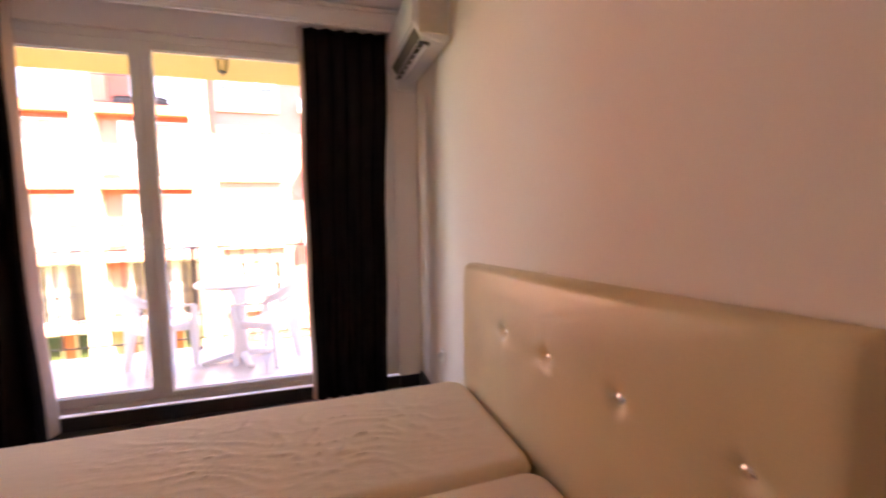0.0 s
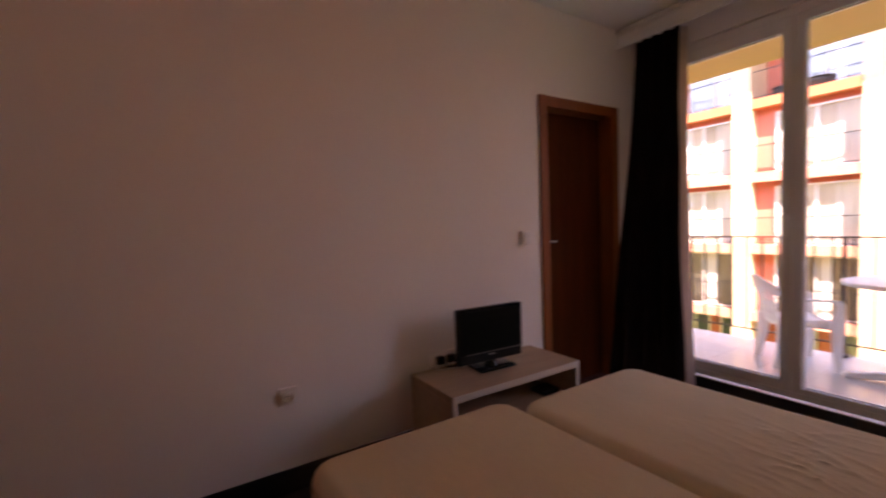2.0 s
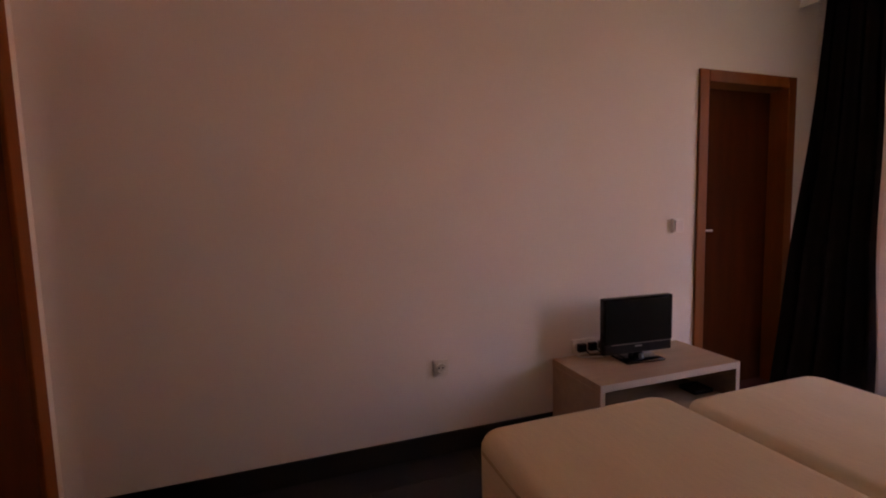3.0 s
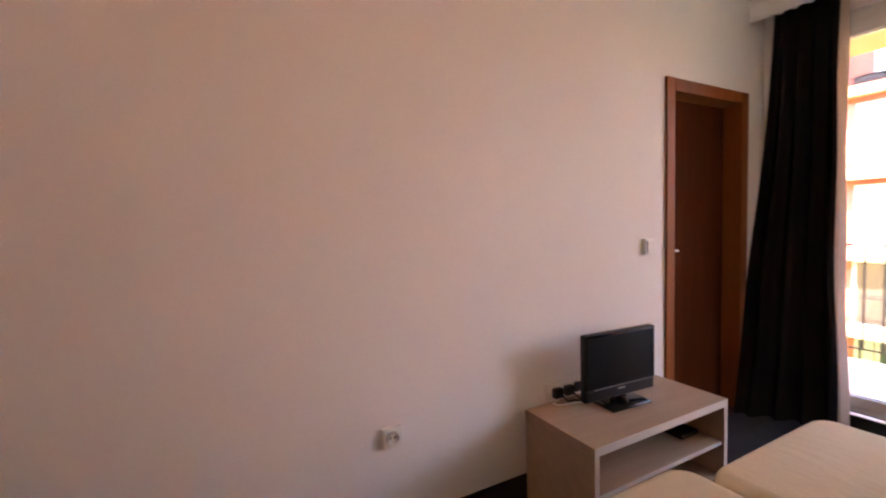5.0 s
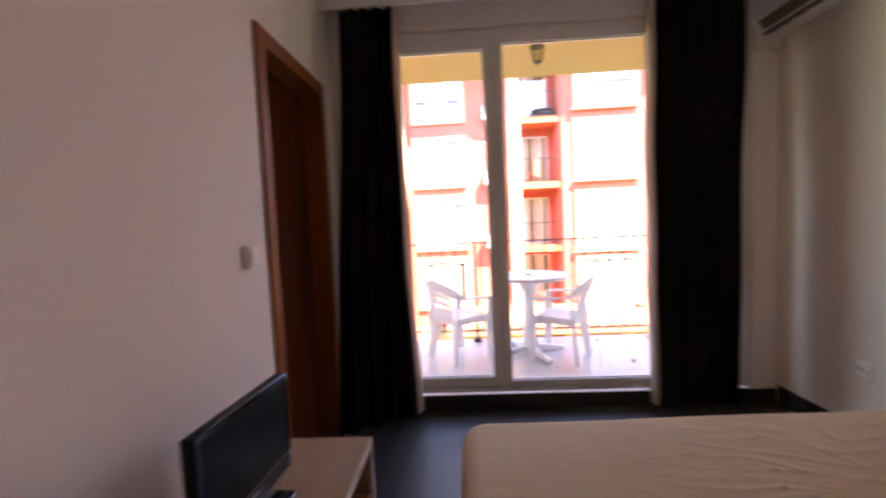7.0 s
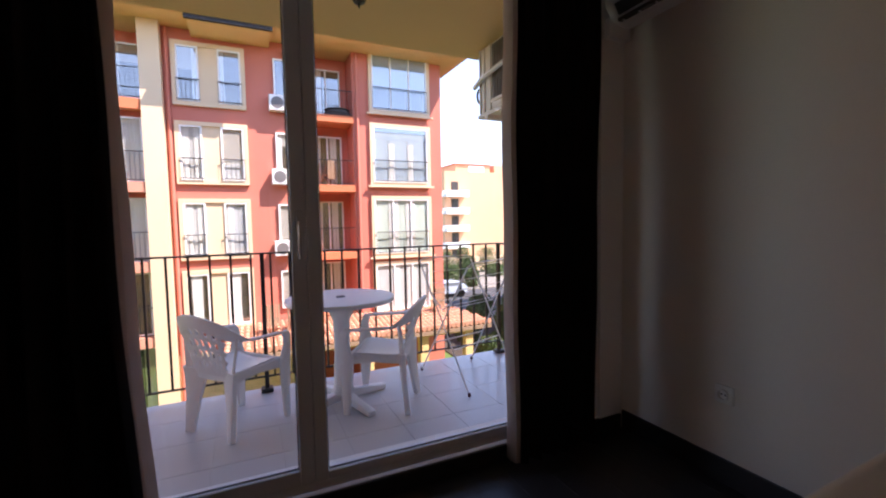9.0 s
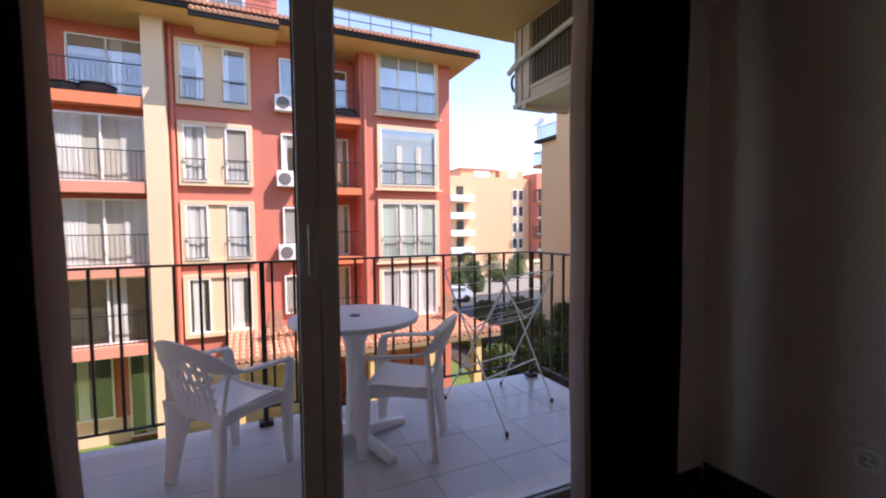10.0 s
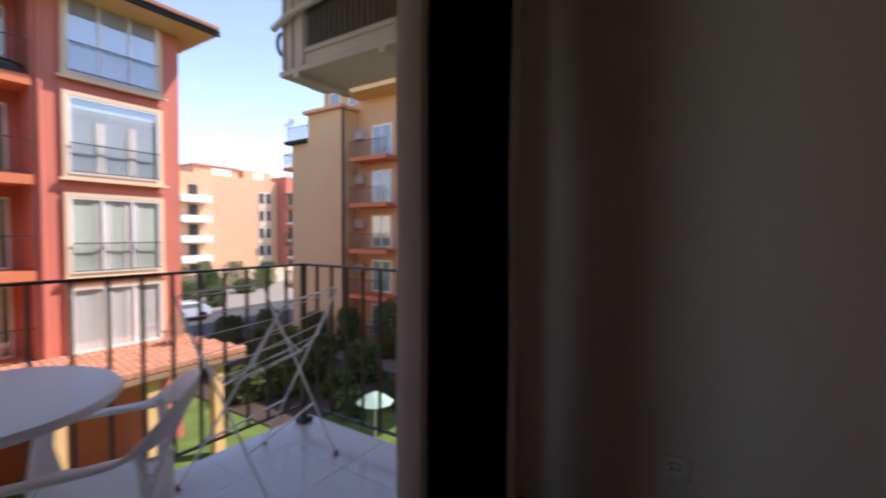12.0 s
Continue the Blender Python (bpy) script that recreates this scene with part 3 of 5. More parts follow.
plate("light_switch", (0.0, -1.197, 1.134), 1, 0.084, 0.084, "square white light switch beside the door", "switch", 1, M_SWITCH, 0.020)
plate("wall_socket", (0.0, -2.719, 0.464), 1, 0.082, 0.082, "ivory wall socket above the skirting board", "socket")
plate("wall_socket", (RX, -0.602, 0.414), -1, 0.082, 0.082, "ivory wall socket on the wall beside the bed", "socket")
plate("socket_strip", (0.0, -1.825, 0.474), 1, 0.225, 0.078, "row of three ivory wall sockets behind the television", "socket", 3)
for k, (y0, y1) in enumerate(((-1.896, -1.80), (-1.825, -1.75))):
    c = thing("cable", (0.03, y0, SZ), "dark plug and cable lying behind the television", "cable")
    part("plug", box(0.0275, 0.056, y0 - 0.024, y0 + 0.024, 0.452, 0.497, 0.004), M_PLUG, c, "square dark brown plug")
    part("cord", tube([(0.050, y0, 0.472), (0.070, y0 + 0.012, 0.462), (0.065 + 0.02 * k, y0 + 0.04, SZ + 0.006), (0.07 + 0.02 * k, y1 - 0.02, SZ + 0.006), (0.10, y1 + 0.02, SZ + 0.006), (0.135, y1 + 0.05, 0.47), (0.145, y1 + 0.07, 0.52)], 0.004, 6), M_DARK, c, "", True)
c = thing("socket_cover", (0.028, -1.754, 0.474), "square brown cover clipped over a wall socket", "socket cover")
part("cover", box(0.0275, 0.034, -1.778, -1.730, 0.450, 0.498, 0.002), M_PLUG, c)
c = thing("cable", (0.06, -1.93, SZ), "pale aerial cable lying on the bench behind the television", "cable")
part("cord", tube([(0.022, -1.86, SZ + 0.005), (0.045, -1.93, SZ + 0.005), (0.075, -1.92, SZ + 0.005), (0.095, -1.84, SZ + 0.005), (0.12, -1.78, SZ + 0.008), (0.14, -1.74, 0.50)], 0.0035, 6), M_IVORY, c, "", True)

# ---- indoor air conditioner ----
AY0, AY1, AZ0, AZ1 = -0.82, -0.06, 2.228, 2.560
ac = thing("air_conditioner", (RX, (AY0 + AY1) / 2, AZ0), "white wall-hung air conditioner high beside the window", "air conditioner")
prof = [(RX - 0.001, AZ0 + 0.012), (RX - 0.06, AZ0), (RX - 0.15, AZ0 + 0.022), (RX - 0.192, AZ0 + 0.085), (RX - 0.20, AZ0 + 0.16), (RX - 0.192, AZ1 - 0.03), (RX - 0.165, AZ1), (RX - 0.001, AZ1)]
bm = bmesh.new()
ra = [bm.verts.new((x, AY0, z)) for x, z in prof]
rb = [bm.verts.new((x, AY1, z)) for x, z in prof]
for k in range(len(prof)):
    q = (k + 1) % len(prof)
    bm.faces.new((ra[k], ra[q], rb[q], rb[k]))
bm.faces.new(ra)
bm.faces.new(rb)
bmesh.ops.bevel(bm, geom=[e for e in bm.edges], offset=0.006, segments=2, affect="EDGES")
part("casing", bm, M_PVC, ac, "", True)
part("front_panel", box(RX - 0.206, RX - 0.197, AY0 + 0.02, AY1 - 0.02, AZ0 + 0.10, AZ1 - 0.03, 0.003), M_PLASTIC, ac)
# first strip is dark to paint the shadow gap between panel and louvre
for d, z, a, name, m_ in ((0.1745, 0.0545, -34, "air_outlet", M_GRILLEGAP), (0.140, 0.002, -60, "louvre", M_PLASTIC)):
    bm = box(-0.003, 0.003, AY0 + 0.05, AY1 - 0.06, -0.030, 0.030, 0.002)
    bmesh.ops.rotate(bm, verts=bm.verts, matrix=Matrix.Rotation(radians(a), 3, "Y"))
    bmesh.ops.translate(bm, verts=bm.verts, vec=(RX - d, 0, AZ0 + z))
    part(name, bm, m_, ac, "dark strip painted for the shaded air outlet" if m_ is M_GRILLEGAP else "")
part("vent_slot", box(RX - 0.165, RX - 0.105, AY0 + 0.05, AY1 - 0.06, AZ0 - 0.0025, AZ0 + 0.016), M_GRILLEGAP, ac, "dark strip painted for the shaded air outlet")
for k in range(7):
    y = AY0 + 0.10 + 0.095 * k
    part("vane", box(RX - 0.160, RX - 0.110, y, y + 0.004, AZ0 - 0.008, AZ0 + 0.004), M_PLASTIC, ac)
part("end_cap", box(RX - 0.175, RX - 0.012, AY0 - 0.004, AY0 + 0.004, AZ0 + 0.040, AZ1 - 0.022, 0.003), M_ACBODY, ac, "greyer end cap")
part("duct_cover", box(RX - 0.155, RX - 0.002, AY1 + 0.001, -0.014, 2.175, AZ0 + 0.05, 0.008), M_PVC, ac, "white duct cover running to the outer wall")

# ---- balcony ----
FZ, FY0, FY1, FX0, FX1 = 0.035, 0.25, 1.515, -1.60, 2.92
slab_b = structure(part("balcony_floor", box(FX0, FX1, FY0, FY1, -0.16, FZ - 0.002), M_GROUT), "balcony floor of pale grey square tiles", "balcony floor")
structure(part("balcony_ceiling", box(FX0, FX1, FY0, FY1 - 0.06, 2.58, 2.80), M_YELLOW), "yellow rendered underside of the balcony above", "ceiling")
bm = bmesh.new()
add_box(bm, -40.0, -0.16, 0.0, 0.25, -5.7, 7.2)
add_box(bm, RX + 0.18, 18.0, 0.0, 0.25, -5.7, 7.2)
add_box(bm, -0.16, RX + 0.18, 0.0, 0.25, RZ + 0.2, 7.2)
add_box(bm, -0.16, RX + 0.18, 0.0, 0.25, -5.7, -0.16)
structure(part("wall_outer", bm, M_YELLOW), "yellow rendered outer wall of the building", "wall")
structure(part("wall_balcony_side", box(FX0 - 0.15, FX0, 0.25, FY1, -0.16, 2.58), M_YELLOW), "yellow rendered partition closing the balcony", "wall")
structure(part("roof_slab", box(-40.0, 18.0, -9.0, 1.6, 7.2, 7.45), M_YELLOW), "overhanging roof slab of the building", "roof")

# railing of black iron bars
def railing():
    r = thing("balcony_railing", (1.0, 1.32, FZ), "black wrought-iron balcony railing with slim upright bars", "railing")
    ry, rx, zt, zb = 1.44, 2.83, 1.024, 0.15
    part("top_rail", box(FX0 + 0.01, rx + 0.02, ry - 0.02, ry + 0.02, zt - 0.012, zt, 0.003), M_IRON, r)
    part("top_rail", box(rx - 0.02, rx + 0.02, FY0 + 0.005, ry - 0.021, zt - 0.012, zt, 0.003), M_IRON, r)
    part("bottom_rail", box(FX0 + 0.01, rx + 0.01, ry - 0.01, ry + 0.01, zb - 0.012, zb, 0.002), M_IRON, r)
    part("bottom_rail", box(rx - 0.01, rx + 0.01, FY0 + 0.005, ry - 0.011, zb - 0.012, zb, 0.002), M_IRON, r)
    for x, y in ((rx, ry), (0.90, ry), (-1.0, ry)):
        post = part("post", box(x - 0.014, x + 0.014, y - 0.014, y + 0.014, FZ, zt - 0.0125, 0.002), M_IRON, r)
        part("base_plate", box(x - 0.04, x + 0.04, y - 0.04, y + 0.04, FZ, FZ + 0.03, 0.008), M_IRON, post)
    bar = None
    k = 0
    spots = [(rx - 0.125 * i, ry) for i in range(1, 35)] + [(rx, ry - 0.125 * i) for i in range(1, 10)]
    for x, y in spots:
        if abs(x - 0.90) < 0.03 or abs(x + 1.0) < 0.03:
            continue
        if bar is None:
            bar = part("bar", box(x - 0.007, x + 0.007, y - 0.007, y + 0.007, zb, zt - 0.0125), M_IRON, r)
            first = (x, y)
        else:
            b = new("bar", bar.data)
            b.parent = r
            b.location = (x - first[0], y - first[1], 0)
    return r


railing()

# lantern under the balcony ceiling
LX, LY = 1.40, 0.50
lamp = thing("ceiling_lantern", (LX, LY, 2.58), "dark metal lantern hanging under the balcony ceiling", "lantern")
part("ceiling_rose", lathe([(0.035, 2.578), (0.032, 2.565), (0.008, 2.558), (0.008, 2.525)], LX, LY, 16), M_IRON, lamp, "", True)
part("cap", lathe([(0.010, 2.525), (0.050, 2.495), (0.056, 2.483), (0.048, 2.480)], LX, LY, 6), M_IRON, lamp)
part("shade", lathe([(0.046, 2.480), (0.030, 2.385), (0.027, 2.382)], LX, LY, 6), M_LAMPGLASS, lamp, "clear glass lantern body")
for k in range(6):
    a = 2 * math.pi * k / 6
    part("strut", tube([(LX + 0.049 * math.cos(a), LY + 0.049 * math.sin(a), 2.482), (LX + 0.032 * math.cos(a), LY + 0.032 * math.sin(a), 2.382)], 0.0035, 6), M_IRON, lamp)
part("finial", lathe([(0.034, 2.382), (0.031, 2.372), (0.008, 2.365), (0.004, 2.345)], LX, LY, 6), M_IRON, lamp)

# outdoor air conditioner hung at the balcony's end
oc = thing("outdoor_ac_unit", (2.78, 0.80, 2.08), "aged off-white outdoor air conditioner unit hung over the balcony's end", "air conditioner")
OX0, OX1, OY0, OY1, OZ0, OZ1 = 2.57, 2.88, 0.42, 1.28, 2.07, 2.575
part("casing", box(OX0, OX1, OY0, OY1, OZ0, OZ1, 0.012), M_ACBODY, oc)
part("grille", box(OX0 - 0.004, OX0 + 0.01, OY0 + 0.06, OY1 - 0.20, OZ0 + 0.085, OZ1 - 0.02), M_GRILLEGAP, oc, "dark grille over the fins")
for k in range(16):
    y = OY0 + 0.075 + 0.036 * k
    part("grille_bar", box(OX0 - 0.009, OX0 - 0.0045, y, y + 0.004, OZ0 + 0.09, OZ1 - 0.025), M_GRILLEGAP, oc)
for y, w in ((OY1 - 0.185, 0.022), (OY1 - 0.095, 0.012), (OY1 - 0.030, 0.018)):
    part("casing_rib", box(OX0 - 0.010, OX0 - 0.0005, y, y + w, OZ0 + 0.004, OZ1 - 0.004, 0.003), M_ACBODY, oc)
part("casing_rib", box(OX0 - 0.012, OX0 - 0.0005, OY0 + 0.02, OY1 - 0.19, OZ0 + 0.055, OZ0 + 0.080, 0.003), M_ACBODY, oc)
part("base_tray", box(OX0 - 0.012, OX1 + 0.01, OY0 - 0.01, OY1 + 0.01, OZ0 - 0.03, OZ0 - 0.001, 0.005), M_ACBODY, oc)
for y in (OY0 + 0.14, OY1 - 0.14):
    part("bracket", box(OX0 - 0.02, FX1, y - 0.02, y + 0.02, OZ0 - 0.06, OZ0 - 0.031), M_ACBODY, oc)
    part("hanger", box(OX1 + 0.005, OX1 + 0.03, y - 0.018, y + 0.018, OZ0 - 0.06, 2.58), M_ACBODY, oc)
part("pipe", tube([(OX0 - 0.03, OY1 + 0.03, OZ0 + 0.22), (OX0 - 0.035, OY1 - 0.1, OZ0 + 0.26), (OX0 - 0.035, OY0 + 0.3, OZ0 + 0.30), (OX0 - 0.03, OY0 - 0.1, OZ0 + 0.34), (OX0 - 0.03, 0.255, OZ0 + 0.36)], 0.018, 10), M_PLASTIC, oc, "white insulated pipe", True)
part("pipe_coil", tube([(OX0 + 0.03 + 0.035 * math.cos(a), OY1 + 0.03, OZ0 + 0.16 + 0.06 * math.sin(a)) for a in [k * math.pi / 6 for k in range(19)]], 0.010, 8), M_CABLE, oc, "", True)

# ---- plastic garden furniture ----
def garden_chair(m):
    """A stacking plastic armchair, facing -y before it is turned: seat, slatted round back, arms, splayed legs."""
    c = thing("garden_chair", (0, 0, 0), "white moulded plastic garden armchair with a slatted back", "chair", "plastic chairs at the balcony table")
    bm = bmesh.new()
    n = 14
    top, bot = [], []
    for i in range(n + 1):
        for j in range(n + 1):
            u, v = i / n * 2 - 1, j / n * 2 - 1
            w = 0.205 + 0.02 * -v
            x, y = u * w * (1 - 0.06 * max(0, v) ** 2), v * 0.205
            z = 0.415 - 0.018 * (1 - u * u) * (1 - 0.4 * v) - 0.012 * v - (0.02 * max(0, -v - 0.75) / 0.25)
            top.append(bm.verts.new((x, y, z)))
            bot.append(bm.verts.new((x, y, z - 0.012 - (0.03 if max(abs(u), abs(v)) > 0.99 else 0))))
    for i in range(n):
        for j in range(n):
            a = i * (n + 1) + j
            q = (a, a + 1, a + n + 2, a + n + 1)
            bm.faces.new([top[k] for k in q])
            bm.faces.new([bot[k] for k in q[::-1]])
    rim = [i * (n + 1) for i in range(n + 1)] + [n * (n + 1) + j for j in range(1, n + 1)] + [i * (n + 1) + n for i in range(n - 1, -1, -1)] + list(range(n - 1, 0, -1))
    for a, b in zip(rim, rim[1:] + rim[:1]):
        bm.faces.new((top[a], top[b], bot[b], bot[a]))
    part("seat", bm, M_PLASTIC, c, "", True)

    def ribbon(pts, w, d, name, wide):
        """A flat moulded bar along points, w broad along the given direction."""
        bm = bmesh.new()
        rings = []
        pv = [Vector(p) for p in pts]
        for i, p in enumerate(pv):
            t = (pv[min(i + 1, len(pv) - 1)] - pv[max(0, i - 1)]).normalized()
            b = Vector(wide[i] if isinstance(wide, list) else wide)
            b = (b - t * b.dot(t)).normalized()
            nn = t.cross(b)
            ww = w[i] if isinstance(w, list) else w
            rings.append([bm.verts.new(p + b * s1 * ww / 2 + nn * s2 * d / 2) for s1, s2 in ((-1, -0.6), (-0.8, -1), (0.8, -1), (1, -0.6), (1, 0.6), (0.8, 1), (-0.8, 1), (-1, 0.6))])
        for a, b2 in zip(rings, rings[1:]):
            for k in range(8):
                bm.faces.new((a[k], a[(k + 1) % 8], b2[(k + 1) % 8], b2[k]))
        bm.faces.new(rings[0])
        bm.faces.new(rings[-1])
        return part(name, bm, M_PLASTIC, c, "", True)

    def hoop(a, z_off=0.0, r=0.26):
        """The back's top rail sweeps round into the arms."""
        return Vector((r * math.sin(a), 0.06 + 0.24 * math.cos(a), 0))

    # top band: from one arm front, round the back, to the other
    pts, ws, wides = [], [], []
    for k in range(41):
        t = -1 + 2 * k / 40
        if abs(t) > 0.55:
            q = (abs(t) - 0.55) / 0.45
            x, y = math.copysign(0.268 + 0.008 * math.sin(q * 3), t), 0.13 - 0.35 * q
            z = 0.592 + 0.014 * (1 - q) ** 2 - 0.012 * q ** 6
        else:
            a = t / 0.55 * math.pi / 2
            x, y = 0.268 * math.sin(a), 0.13 + 0.21 * math.cos(a)
            z = 0.606 + 0.135 * math.cos(a) ** 1.5
        pts.append((x, y, z))
        f = min(1, max(0, (abs(t) - 0.30) / 0.28))
        ws.append(0.088 - 0.032 * f)
        wides.append((math.copysign(f, t), 0.3 * (1 - f), 1.0 - 0.96 * f))
    ribbon(pts, ws, 0.016, "top_rail", wides)

    def back(a, h):
        """A place on the back's shell, h from the seat (0) to the top rail (1)."""
        xt, yt = 0.262 * math.sin(a), 0.13 + 0.21 * math.cos(a)
        zt = 0.606 + 0.135 * math.cos(a) ** 1.5 - 0.02
        return (xt * (0.80 + 0.2 * h), 0.205 + (yt - 0.209) * h ** 1.3, 0.400 + (zt - 0.400) * h)

    for k in range(7):
        a = -0.72 + 1.44 * k / 6
        ribbon([back(a, h) for h in (0, 0.35, 0.7, 1)], [0.044, 0.034, 0.036, 0.046], 0.010, "back_slat", (1, 0, 0))
    for h, w in ((0.04, 0.06), (0.29, 0.026), (0.52, 0.026), (0.76, 0.028)):
        ribbon([back(-0.9 + 1.8 * k / 12, h) for k in range(13)], w, 0.011, "back_band", (0, 0.2, 1))
    for sx in (-1, 1):
        ribbon([(sx * 0.272, -0.195, 0.582), (sx * 0.272, -0.217, 0.555), (sx * 0.264, -0.222, 0.49), (sx * 0.250, -0.212, 0.39), (sx * 0.244, -0.215, 0.20), (sx * 0.240, -0.225, 0.0)], [0.05, 0.062, 0.070, 0.115, 0.085, 0.050], 0.034, "front_leg", (0.25 * sx, 1, 0.1))
        ribbon([(sx * 0.165, 0.192, 0.412), (sx * 0.170, 0.197, 0.34), (sx * 0.185, 0.207, 0.22), (sx * 0.205, 0.235, 0.0)], [0.190, 0.150, 0.105, 0.060], 0.040, "rear_leg", (1, 0.35 * sx, 0))
        ribbon([(sx * 0.252, 0.190, 0.630), (sx * 0.232, 0.200, 0.52), (sx * 0.205, 0.20, 0.40)], [0.05, 0.045, 0.07], 0.018, "back_post", (0.8, 0.6 * sx, 0))
        ribbon([(sx * 0.235, -0.20, 0.380), (sx * 0.225, 0.0, 0.385), (sx * 0.20, 0.19, 0.380)], [0.07, 0.045, 0.07], 0.014, "seat_apron", (0, 0, 1))
    ribbon([(-0.225, -0.207, 0.372), (-0.1, -0.213, 0.386), (0.1, -0.213, 0.386), (0.225, -0.207, 0.372)], [0.07, 0.035, 0.035, 0.07], 0.014, "front_apron", (0, 0, 1))
    for piece in c.children:
        piece.data.transform(Matrix.Diagonal((0.82, 0.82, 0.91, 1.0)))
    c.matrix_basis = m
    return c


ch = garden_chair(pose(0.726, 0.996, FZ, 0, 0, 131))
copy_thing(ch, pose(1.590, 0.885, FZ, 0, 0, -121))

TX, TY, TZ = 1.352, 1.01, FZ + 0.705
tb = thing("garden_table", (TX, TY, FZ), "round white plastic garden table on a pedestal foot", "table")
part("tabletop", lathe([(0.02, TZ - 0.03), (0.325, TZ - 0.034), (0.343, TZ - 0.03), (0.350, TZ - 0.012), (0.344, TZ - 0.002), (0.33, TZ), (0.022, TZ - 0.003), (0.02, TZ - 0.012)], TX, TY, 64), M_PLASTIC, tb, "", True)
part("parasol_plug", lathe([(0.03, TZ - 0.006), (0.028, TZ + 0.003), (0.02, TZ + 0.004)], TX, TY, 16), M_CABLE, tb, "grey plug in the parasol hole")
part("pedestal", lathe([(0.075, FZ + 0.07), (0.06, FZ + 0.12), (0.05, FZ + 0.35), (0.055, FZ + 0.55), (0.10, TZ - 0.05), (0.12, TZ - 0.034)], TX, TY, 24), M_PLASTIC, tb, "", True)
for k in range(4):
    a = radians(20 + 90 * k)
    bm = bmesh.new()
    add_box(bm, 0.03, 0.33, -0.028, 0.028, 0.012, 0.05, 0.012)
    for w in bm.verts:
        if w.co.x < 0.15:
            w.co.z += 0.045 if w.co.z > 0.03 else 0.02
    bmesh.ops.rotate(bm, verts=bm.verts, matrix=Matrix.Rotation(a, 3, "Z"))
    bmesh.ops.translate(bm, verts=bm.verts, vec=(TX, TY, FZ - 0.012))
    part("foot", bm, M_PLASTIC, tb, "", True)

# folding clothes airer
def airer():
    r = thing("drying_rack", (2.42, 0.93, FZ), "folding white wire clothes airer standing open on the tiles", "drying rack")
    a1, a2 = Vector((2.13, 0.70, FZ + 0.008)), Vector((2.655, 0.965, FZ + 0.008))
    b1, b2 = Vector((2.04, 1.33, FZ + 0.008)), Vector((2.52, 1.385, FZ + 0.008))
    up = Vector((0, 0, 0.87))
    ta1, ta2, tb1, tb2 = b1 + up, b2 + up, a1 + up, a2 + up
    for p, q, u, v in ((a1, a2, ta1, ta2), (b1, b2, tb1, tb2)):
        part("leg_frame", tube([p, p.lerp(u, 0.5), u, u.lerp(v, 0.08) + Vector((0, 0, 0.02)), u.lerp(v, 0.92) + Vector((0, 0, 0.02)), v, v.lerp(q, 0.5), q], 0.0052, 8), M_PLASTIC, r, "", True)
        part("cross_bar", tube([p.lerp(u, 0.3), q.lerp(v, 0.3)], 0.005, 6), M_PLASTIC, r)
        for e in (p, q):
            part("foot_cap", lathe([(0.010, FZ), (0.010, FZ + 0.022), (0.008, FZ + 0.026)], e.x, e.y, 10), M_REDMAT, r, "dark red rubber foot")
    for k in range(13):
        f = k / 12
        s, t = ta1.lerp(tb1, f), ta2.lerp(tb2, f)
        sag = Vector((0, 0, -0.34 * math.sin(f * math.pi)))
        part("line", tube([s + sag, t + sag], 0.0019, 6), M_PLASTIC, r)
    part("side_arm", tube([ta1, ta1.lerp(tb1, 0.25) + Vector((0, 0, -0.24)), ta1.lerp(tb1, 0.5) + Vector((0, 0, -0.34)), ta1.lerp(tb1, 0.75) + Vector((0, 0, -0.24)), tb1], 0.005, 6), M_PLASTIC, r)
    part("side_arm", tube([ta2, ta2.lerp(tb2, 0.25) + Vector((0, 0, -0.24)), ta2.lerp(tb2, 0.5) + Vector((0, 0, -0.34)), ta2.lerp(tb2, 0.75) + Vector((0, 0, -0.24)), tb2], 0.005, 6), M_PLASTIC, r)


airer()

# ---- ground ----
GZ = -5.70
structure(part("ground", box(-400, 400, -60, 900, GZ - 0.5, GZ), M_GRASS), "mown lawn between the buildings", "lawn")
structure(part("pavement", box(17.2, 19.0, 2, 26.5, GZ, GZ + 0.03), M_PATH), "paved footpath along the beige building", "path")
structure(part("road", box(9, 90, 26.6, 36.0, GZ, GZ + 0.02), M_ASPHALT), "asphalt road beyond the lawn", "road")

# added dark sheet: shade over the lawn here is put into its colour
structure(part("planting_bed", box(10.2, 17.1, 11.6, 26.0, GZ, GZ + 0.06), M_LAWNSHADE), "dark sheet painted as shaded ground beside the footpath", "planting bed")

structure(part("forecourt", box(9, 90, 36.1, 52, GZ, GZ + 0.05), M_FORE), "pale concrete forecourt beyond the road", "forecourt")

# ---- red apartment building across the lawn ----
YP, YW, YB, YE = 14.48, 14.33, 15.4, 13.2      # paired windows, bay with wide windows, loggia backs, eaves
YG = 14.56                                      # glazing of the shallow balconies
XL, XR, ZR = -15.0, 8.22, 7.55
SILL = (5.13, 2.60, 0.10, -2.30)
apt = thing("apartment_building", (-2, 16, GZ), "four-storey red and cream rendered apartment block in sunlight", "building")
PIERS = ((-1.95, -1.39), (-5.40, -4.84), (-8.85, -8.29), (-12.3, -11.74))
YF = 14.12                                      # front of the pillars and balconies
bm = bmesh.new()
add_box(bm, XL, -1.391, YB, YP + 8, GZ, SILL[3] - 0.301)
add_box(bm, XL, -1.391, YG, YP + 8, SILL[3] - 0.3, SILL[0] - 0.301)
add_box(bm, XL, -1.391, YB, YP + 8, SILL[0] - 0.3, ZR)
add_box(bm, -1.39, 1.85, YP, YP + 8, GZ, ZR)
add_box(bm, 1.851, 3.10, YP, YP + 8, GZ, ZR)
